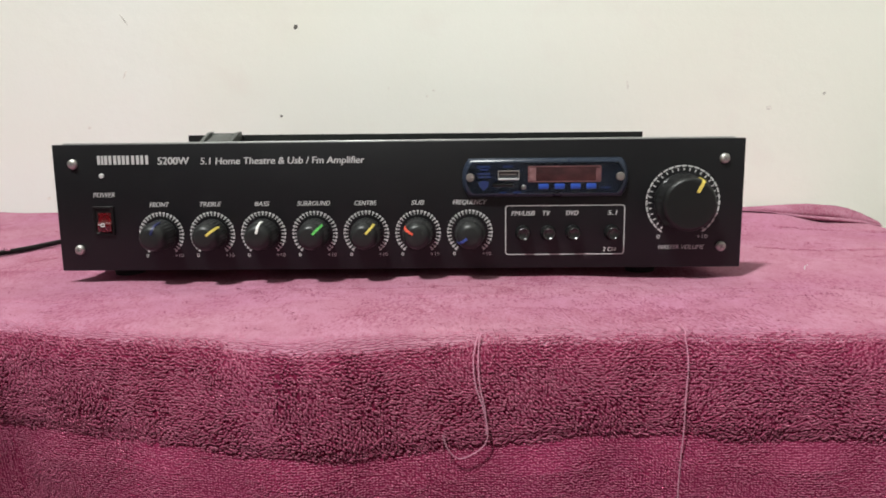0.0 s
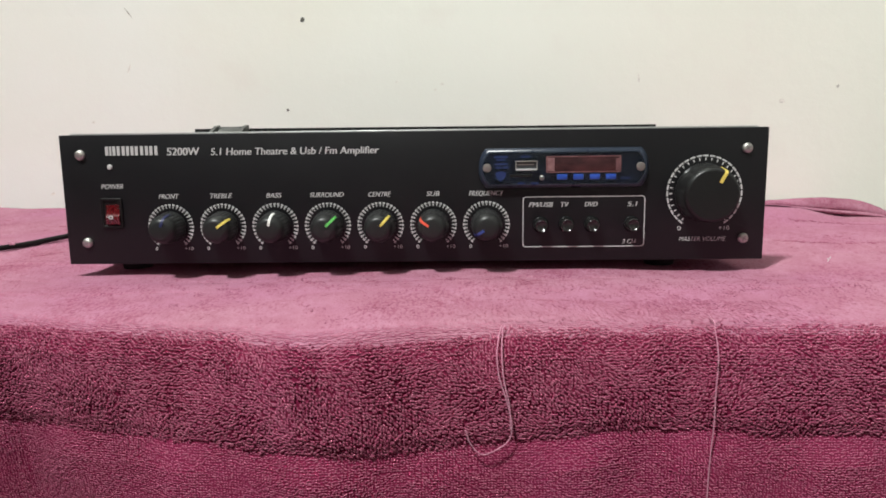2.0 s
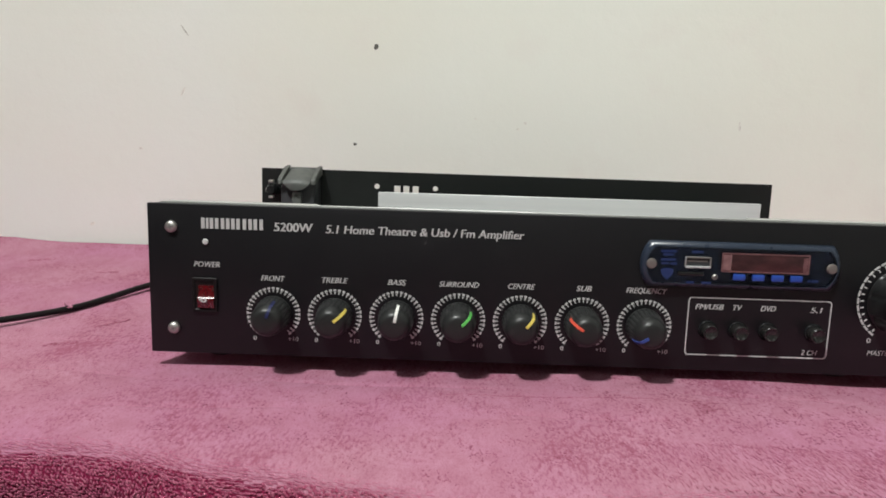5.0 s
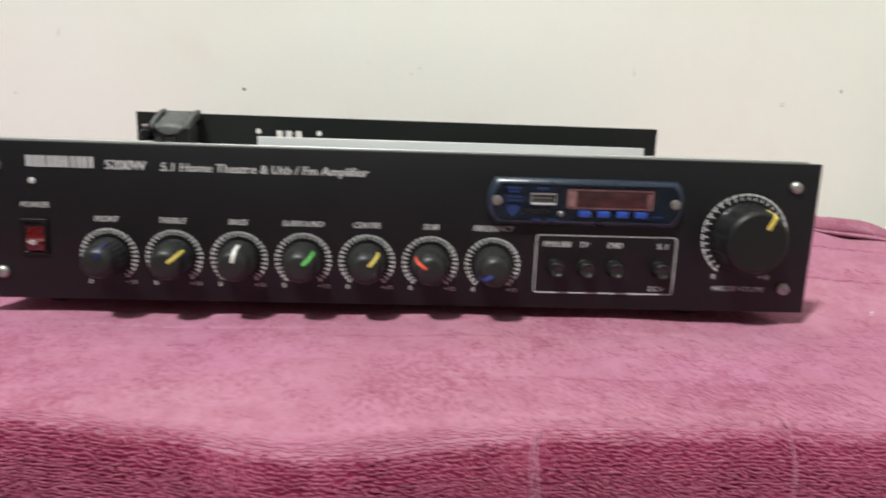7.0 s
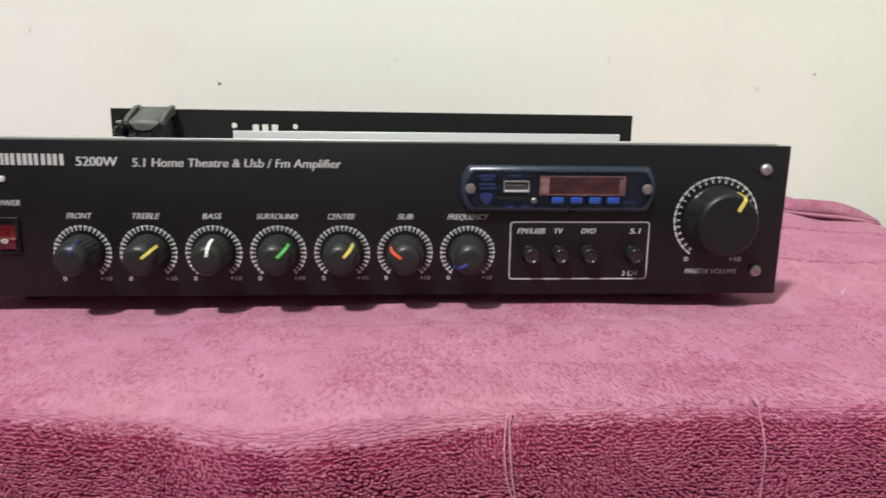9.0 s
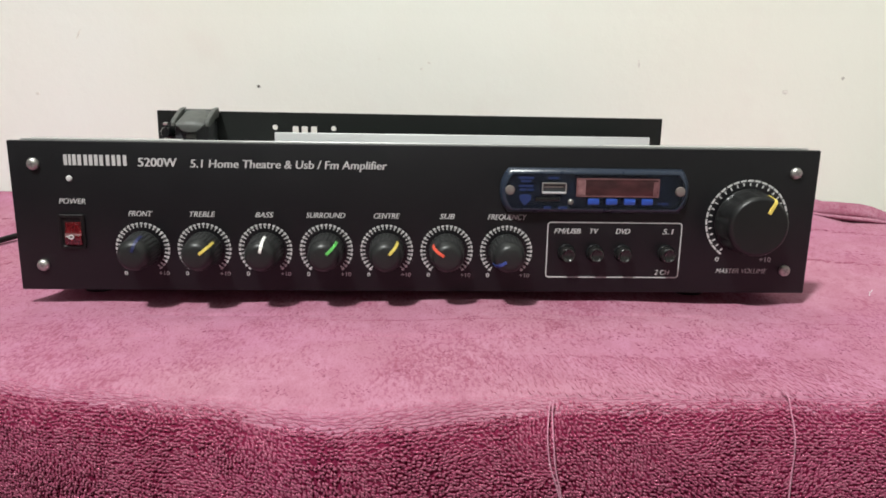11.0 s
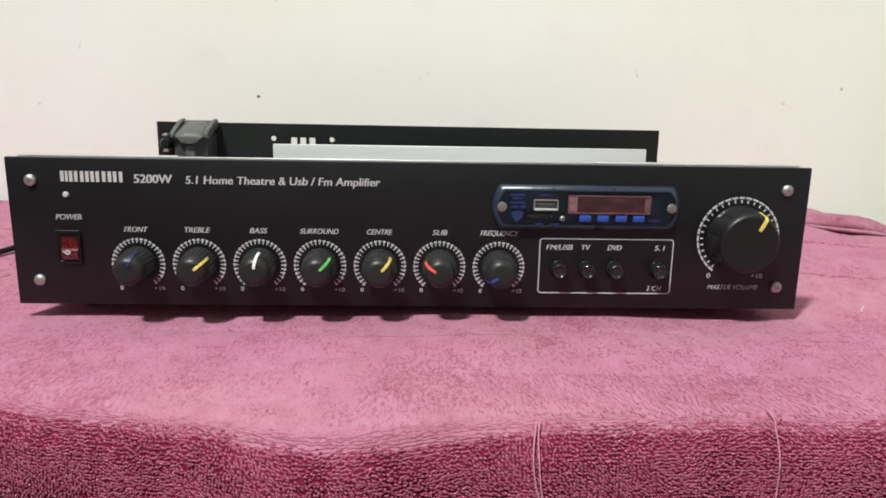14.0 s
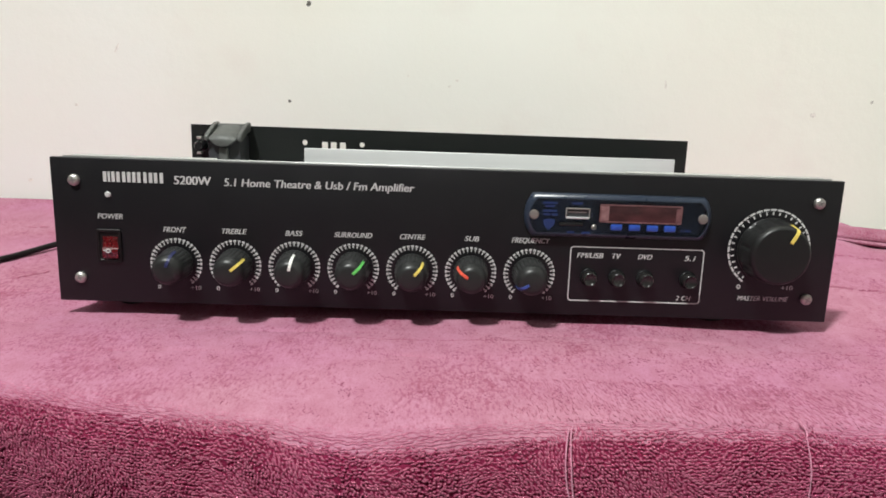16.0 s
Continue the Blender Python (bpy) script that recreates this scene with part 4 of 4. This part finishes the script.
def usb_module(amp):
    edge = lambda d: bulged(0.0416 + d, 0.1440 - d, 0.8068 + 0.8 * d, 0.8306 - d, 0.0042)
    mod = part("media_player", prism(edge(0.0003), -0.0011, 0.0), "module", amp, "blue acrylic media player module with red window")
    part("faceplate", prism(edge(0.0020), -0.0036, -0.0014), "acrylic", mod, "clear blue acrylic faceplate", 50)
    part("polished_rim", chamfered_ring([(edge(0), 0.0), (edge(0), -0.0016), (edge(0.0006), -0.0026), (edge(0.0014), -0.0036), (edge(0.0022), -0.0041), (edge(0.0027), -0.0041), (edge(0.0027), -0.0012)]), "rim_blue", mod, "light-catching blue acrylic rim", 60)
    for x in (0.0466, 0.1388):
        part("screw", lathe([(0.0027, 0), (0.0027, -0.0008), (0.0024, -0.0014), (0.0015, -0.0016), (0, -0.0016)], 24, (x, -0.0034, 0.8190)), "dull_nickel", mod, "flat worn nickel screw")
    # socket for a stick: a bright frame round a dark tongue
    f = part("usb_socket", filled_curve([rounded(0.0646, 0.0780, 0.8166, 0.8221, 0.0005), rounded(0.0652, 0.0774, 0.8173, 0.8216, 0.0003)[::-1]], -0.00500, -0.0030, "usb_socket"), "recess", mod, "worn nickel socket rim")
    part("lower_lip", box(0.0648, 0.0778, -0.00530, -0.00430, 0.8163, 0.8174, 0.0002), "aluminium", f)
    part("upper_lip", box(0.0656, 0.0776, -0.00520, -0.00430, 0.8214, 0.8220, 0.0002), "dull_nickel", f)
    part("tongue", box(0.0659, 0.0761, -0.00440, -0.00380, 0.8195, 0.8202), "dull_nickel", f, "thin contact tongue")
    part("cavity", box(0.0652, 0.0774, -0.00410, -0.00340, 0.8173, 0.8216), "module", f)
    part("card_slot", box(0.0612, 0.0748, -0.00460, -0.00380, 0.8122, 0.8142, 0.0003), "gloss", mod, "dark memory card slot")
    part("aux_jack", lathe([(0.0016, 0), (0.0013, -0.0006), (0.0009, -0.0010), (0.0007, 0.0002), (0, 0.0002)], 20, (0.0808, -0.00400, 0.8118)), "nickel", mod)
    w = part("display_window", box(0.0835, 0.1288, -0.00500, -0.00380, 0.8150, 0.8246, 0.0003), "window", mod, "dark smoked-red display window")
    part("window_rim", filled_curve([rounded(0.0833, 0.1290, 0.8148, 0.8248, 0.0004), rounded(0.0841, 0.1282, 0.8155, 0.8241, 0.0003)[::-1]], -0.00530, -0.00480, "window_rim"), "film", w)
    part("film_patch", box(0.0842, 0.0884, -0.00520, -0.00480, 0.8158, 0.8238), "film_pale", w, "paler strip of the display window")
    part("film_patch", box(0.1258, 0.1280, -0.00515, -0.00480, 0.8158, 0.8232), "film", w)
    for x in (0.0932, 0.1032, 0.1132, 0.1230):
        part("blue_button", box(x - 0.0032, x + 0.0032, -0.00540, -0.00380, 0.8105, 0.8139, 0.0006), "blue_button", mod, "small bright blue button")
    # small blue print that cannot be read
    for x0, x1, z in ((0.0515, 0.0600, 0.8246), (0.0530, 0.0585, 0.8228), (0.0518, 0.0598, 0.8202), (0.0522, 0.0560, 0.8182), (0.0570, 0.0604, 0.8182), (0.0676, 0.0738, 0.8246), (0.0660, 0.0700, 0.8086), (0.0740, 0.0790, 0.8086),
                      (0.1292, 0.1305, 0.8112), (0.1312, 0.1350, 0.8112)):
        part("printed_bar", prism([(x0, z - 0.0006), (x1, z - 0.0006), (x1, z + 0.0006), (x0, z + 0.0006)], -0.00415, -0.00380), "blue_print", mod, smooth=0)
    part("printed_shield", prism([(0.0556, 0.8095), (0.0586, 0.8125), (0.0590, 0.8152), (0.0556, 0.8160), (0.0522, 0.8152), (0.0526, 0.8125)], -0.00415, -0.00380), "blue_print", mod, smooth=0)
    # the printed plate sits a little high in its rim
    settle = Matrix.Translation((0.0822, 0, 0.0011)) @ Matrix.Diagonal((0.98, 1, 1, 1)) @ Matrix.Translation((-0.0835, 0, 0))
    for ob in mod.children_recursive:
        if ob.name.split(".")[0] not in ("faceplate", "polished_rim", "screw"):
            ob.data.transform(settle)
    return mod


def transformer(amp):
    """Dark block with a grey moulded saddle on top, against the rear plate."""
    x0, x1 = -0.2000, -0.1695
    tr = part("mains_transformer", box(x0 + 0.0015, x1 - 0.0015, 0.2300, 0.2605, 0.7635, 0.8345, 0.002), "dark_grey", amp, "dark grey transformer with a grey moulded saddle")
    for xa, xb in ((x0, x0 + 0.0034), (x1 - 0.0034, x1)):
        bm = bmesh.new()
        side = [(0.2250, 0.8322), (0.2250, 0.8356), (0.2285, 0.8380), (0.2500, 0.8448), (0.2605, 0.8456), (0.2605, 0.8380), (0.2480, 0.8372), (0.2300, 0.8318)]
        a, b = [bm.verts.new((xa, y, z)) for y, z in side], [bm.verts.new((xb, y, z)) for y, z in side]
        bm.faces.new(a)
        bm.faces.new(b)
        for i in range(len(side)):
            k = (i + 1) % len(side)
            bm.faces.new((a[i], a[k], b[k], b[i]))
        bmesh.ops.bevel(bm, geom=list(bm.edges), offset=0.0005, segments=1, affect="EDGES")
        part("ear", bm, "grey_plastic", tr)
    part("rear_bridge", box(x0 + 0.0034, x1 - 0.0034, 0.2525, 0.2605, 0.8360, 0.8442, 0.001), "grey_plastic", tr)
    # rounded crest between the ears
    bm = bmesh.new()
    xm, w = (x0 + x1) / 2, 0.0119
    prof = [(0.2232, 0.8270), (0.2230, 0.8325), (0.2242, 0.8352), (0.2275, 0.8374), (0.2525, 0.8436), (0.2525, 0.8270)]
    rows = []
    for f, inset in ((-1.0, 0.003), (-0.85, 0.001), (-0.45, 0.0), (0, -0.0003), (0.45, 0.0), (0.85, 0.001), (1.0, 0.003)):
        rows.append([bm.verts.new((xm + f * w, min(y + inset, 0.2525), max(z - inset, 0.8275 + 0.0072 * abs(f) ** 2.5))) for y, z in prof])
    for a, b in zip(rows, rows[1:]):
        for i in range(len(prof)):
            j = (i + 1) % len(prof)
            bm.faces.new((a[i], a[j], b[j], b[i]))
    bm.faces.new(rows[0])
    bm.faces.new(rows[-1])
    bmesh.ops.remove_doubles(bm, verts=bm.verts, dist=1e-5)
    part("crest", bm, "grey_plastic", tr, "rounded grey plastic crest", 60)
    part("core_strip", box(xm - 0.0040, xm + 0.0034, 0.2268, 0.2305, 0.7640, 0.8262, 0.0008), "grey_plastic", tr)
    return tr


def amplifier():
    amp = thing("amplifier", "black open-topped home theatre amplifier standing on a towel", "amplifier", (0, 0.13, TOP))
    amp.matrix_world = pose(0, 0, 0)
    panel = part("front_panel", box(-PANEL_X, PANEL_X, 0.0, 0.0030, PANEL_LOW, PANEL_TOP, 0.0006, 2), "panel", amp, "black powder-coated metal front panel")
    # chassis behind it
    part("front_flange", box(-0.210, 0.210, 0.0031, 0.0043, 0.764, 0.8425, 0.0003, 1), "steel", amp, "bare zinc-plated steel flange")
    part("top_lip", box(-0.206, -0.128, 0.0043, 0.0100, 0.8412, 0.8424), "steel", amp)
    part("top_lip", box(0.098, 0.206, 0.0043, 0.0100, 0.8412, 0.8424), "steel", amp)
    part("bottom_tray", box(-0.208, 0.2075, 0.0044, 0.2615, 0.7622, 0.7634), "steel", amp)
    for x in (-0.208, 0.2063):
        part("side_rail", box(x, x + 0.0012, 0.0044, 0.2615, 0.7634, 0.792), "rear", amp)
    for x in (-0.185, 0.160):
        for y in (0.030, 0.225):
            part("rubber_foot", lathe([(0.010, 0), (0.0105, -0.0015), (0.0095, -0.0084), (0.008, -0.0092), (0, -0.0092)], 28), "rubber", amp).matrix_basis = pose(x, y, 0.7622, 90, 0, 0)
    # rear plate with its cut-outs
    circle = lambda cx, cz, r: [(cx + r * math.cos(-2 * math.pi * k / 20), cz + r * math.sin(-2 * math.pi * k / 20)) for k in range(20)]
    holes = [circle(-0.1230, 0.8295, 0.0023), circle(-0.0729, 0.8290, 0.0022)]
    holes += [rounded(cx - 0.0026, cx + 0.0026, 0.8200, 0.8306, 0.0008, 3)[::-1] for cx in (-0.1055, -0.0978, -0.0898)]
    part("rear_plate", filled_curve([[(-0.2220, 0.7600), (0.2130, 0.7600), (0.2130, 0.8414), (-0.2220, 0.8424)], *holes], 0.2620, 0.2634, "rear_plate"), "rear", amp, "black painted steel rear plate with cut-outs")
    part("heat_sink", box(-0.1192, 0.1952, 0.2365, 0.2395, 0.7636, 0.8272, 0.0004, 1), "aluminium", amp, "matt aluminium heat sink plate")
    transformer(amp)
    # fuse holder beside the transformer
    fuse = part("fuse_holder", lathe([(0.0058, 0), (0.0058, -0.006), (0.0048, -0.007), (0.0044, -0.016), (0.0035, -0.018), (0, -0.018)], 24, (-0.2105, 0.2615, 0.8255)), "gloss", amp, "black fuse holder with nickel tabs")
    for z in (0.8325, 0.8195):
        part("tab", box(-0.2122, -0.2084, 0.2440, 0.2500, z - 0.0010, z + 0.0010, 0.0004), "nickel", fuse)

    # front: fixings, lamp and switch
    for x, z, turn in ((-0.203, 0.8295, 10), (0.203, 0.8292, 35), (0.203, 0.7745, 60), (-0.203, 0.7750, 25)):
        screw(panel, x, 0.0, z, 0.0032, 0.0022, turn)
    part("indicator_lamp", lathe([(0.0016, 0), (0.0016, -0.0005), (0.0012, -0.0009), (0, -0.0010)], 20, (-0.1852, 0, 0.8220)), "print", amp, "small white indicator lamp")
    power_switch(amp)

    # seven small knobs with printed scales
    names = ("FRONT", "TREBLE", "BASS", "SURROUND", "CENTRE", "SUB", "FREQUENCY")
    tints = ("blue", "yellow", "white", "green", "yellow", "red", "bright_blue")
    turns = (17, 51, 10, 45, 42, -57, -124)
    halves = (0.0063, 0.0068, 0.0048, 0.0104, 0.0070, 0.0040, 0.0106)
    for k, (name, tint, turn, half) in enumerate(zip(names, tints, turns, halves)):
        x, z = -0.1498 + 0.03267 * k, 0.7845
        scale_marks(panel, x, z, 0.01380, 29, -140, 140, (0.0015, 0.0010), (0.0006, 0.0014), 0.0014)
        ob = knob(amp, x, z, 0.0097, 0.0084, 0.0190, turn, "pointer_" + tint, 24, 0.00042, "black fluted knob with a " + tint.replace("_", " ") + " pointer", 0.0028)
        tagged(ob, group="tone knobs")
        words(name, panel, x - half, x + half, 0.8022, 0.0029, 0.28, 0.020)
        words("0", panel, x - 0.0106, x - 0.0090, 0.7698, 0.0023, 0.0, 0.02)
        words("+10", panel, x + 0.0078, x + 0.0133, 0.7698, 0.0023, 0.0, 0.01)
    scale_marks(panel, 0.1785, 0.8025, 0.0224, 29, -142, 142, (0.0031, 0.0010), (0.0007, 0.0017), 0.0020)
    knob(amp, 0.1785, 0.8025, 0.0180, 0.0164, 0.0172, 28, "pointer_yellow", 9, 0.0007, "large black master volume knob with a yellow pointer", 0.0085)
    words("MASTER VOLUME", panel, 0.1640, 0.1928, 0.7729, 0.0027, 0.28, 0.0)
    words("0", panel, 0.1630, 0.1650, 0.7796, 0.0026, 0.0, 0.02)
    words("+10", panel, 0.1880, 0.1945, 0.7796, 0.0026, 0.0, 0.005)
    words("POWER", panel, -0.1915, -0.1778, 0.8086, 0.0029, 0.20, 0.014)
    words("5200W", panel, -0.1490, -0.1290, 0.8288, 0.0046, 0.06, 0.030)
    words("5.1 Home Theatre & Usb / Fm Amplifier", panel, -0.1220, -0.0190, 0.8286, 0.0043, 0.12, 0.022)
    # the maker's mark: plain upright bars
    x = -0.1872
    for wide in (0.0072, 0.0058, 0.0054, 0.0060, 0.0030, 0.0058):
        stem = min(0.0018, wide * 0.38)
        bars = ((0, stem), (wide - 0.0009 - stem, wide - 0.0009)) if wide > 0.004 else ((0.0003, 0.0021),)
        for a, b in bars + (((0.0025, 0.0038),) if wide > 0.007 else ()):
            part("printed_bar", prism([(x + a, 0.8290), (x + b, 0.8290), (x + b, 0.8346), (x + a, 0.8346)], -0.0003, 0.0001), "print", panel, smooth=0)
        x += wide

    # input selector
    part("selector_frame", filled_curve([rounded(0.0684, 0.1430, 0.7698, 0.8012, 0.0020), rounded(0.06895, 0.14245, 0.77035, 0.80065, 0.0015)[::-1]], -0.0003, 0.0001, "selector_frame"), "print", panel)
    for x in (0.0795, 0.0952, 0.1108, 0.1350):
        push_button(amp, x, 0.7838)
    words("FM/USB", panel, 0.0722, 0.0868, 0.7948, 0.0029, 0.25, 0.020)
    words("TV", panel, 0.0918, 0.0966, 0.7948, 0.0029, 0.25, 0.020)
    words("DVD", panel, 0.1062, 0.1140, 0.7948, 0.0029, 0.25, 0.020)
    words("5.1", panel, 0.1322, 0.1382, 0.7948, 0.0029, 0.15, 0.016)
    words("2 CH", panel, 0.1295, 0.1378, 0.7718, 0.0027, 0.20, 0.012)
    usb_module(amp)

    # mains cord from behind, lying over the towel
    part("power_cord", tube([(-0.195, 0.2645, 0.790), (-0.203, 0.278, 0.788), (-0.220, 0.282, 0.776), (-0.242, 0.252, 0.7625), (-0.270, 0.205, 0.7586), (-0.287, 0.158, 0.7584), (-0.299, 0.112, 0.7583), (-0.307, 0.092, 0.7583), (-0.322, 0.072, 0.7583), (-0.36, 0.035, 0.7583), (-0.42, -0.012, 0.7583), (-0.52, -0.06, 0.7583)], 0.0021, 10), "cord", amp, "black rubber mains cord")


# ---- beyond the table ----
def leaning_board():
    b = thing("wooden_board", "worn brown wooden board with a pale edge leaning on the wall", "board", (0.6, 0.34, 0))
    b.matrix_world = pose(0.4641, 0.296, 0.0, -3.2, 5.8, 0)
    part("plank", box(0.0, 0.19, 0.001, 0.006, 0.0, 0.7835, 0.002), "wood", b)
    part("edge_strip", box(-0.006, 0.0, 0.0, 0.005, 0.0, 0.7865, 0.002), "pale_wood", b, "pale worn wooden edge strip")


def lint():
    bm = bmesh.new()
    tube([(0.2603, 0.0095, 0.7572), (0.2610, 0.0105, 0.7585), (0.2622, 0.0108, 0.7598), (0.2624, 0.0110, 0.7603)], 0.0002, 5, bm)
    tube([(0.2612, 0.0104, 0.7586), (0.2606, 0.0110, 0.7592)], 0.0002, 5, bm)
    tagged(new("lint", finish("lint", bm, "print")), "tiny white scrap of lint on the pink towel", "lint")


def fluff():
    """A tuft of towel fibres caught on the mains cord."""
    rng = random.Random(8)
    bm = bmesh.new()
    for _ in range(26):
        f = rng.uniform(-1, 1)
        a = Vector((-0.3075 - 0.0045 * f, 0.0925 + 0.0055 * f, 0.7603))
        b = a + Vector((rng.uniform(-0.003, 0.003), rng.uniform(-0.003, 0.001), rng.uniform(-0.0005, 0.0008)))
        tube([a, (a + b) / 2 + Vector((0, 0, 0.0006)), b], 0.00028, 5, bm)
    tagged(new("fluff", finish("fluff", bm, "thread")), "small pink tuft of fluff caught on the cord", "lint")


wall_marks(room())
table()
towel()
amplifier()
leaning_board()
lint()
fluff()
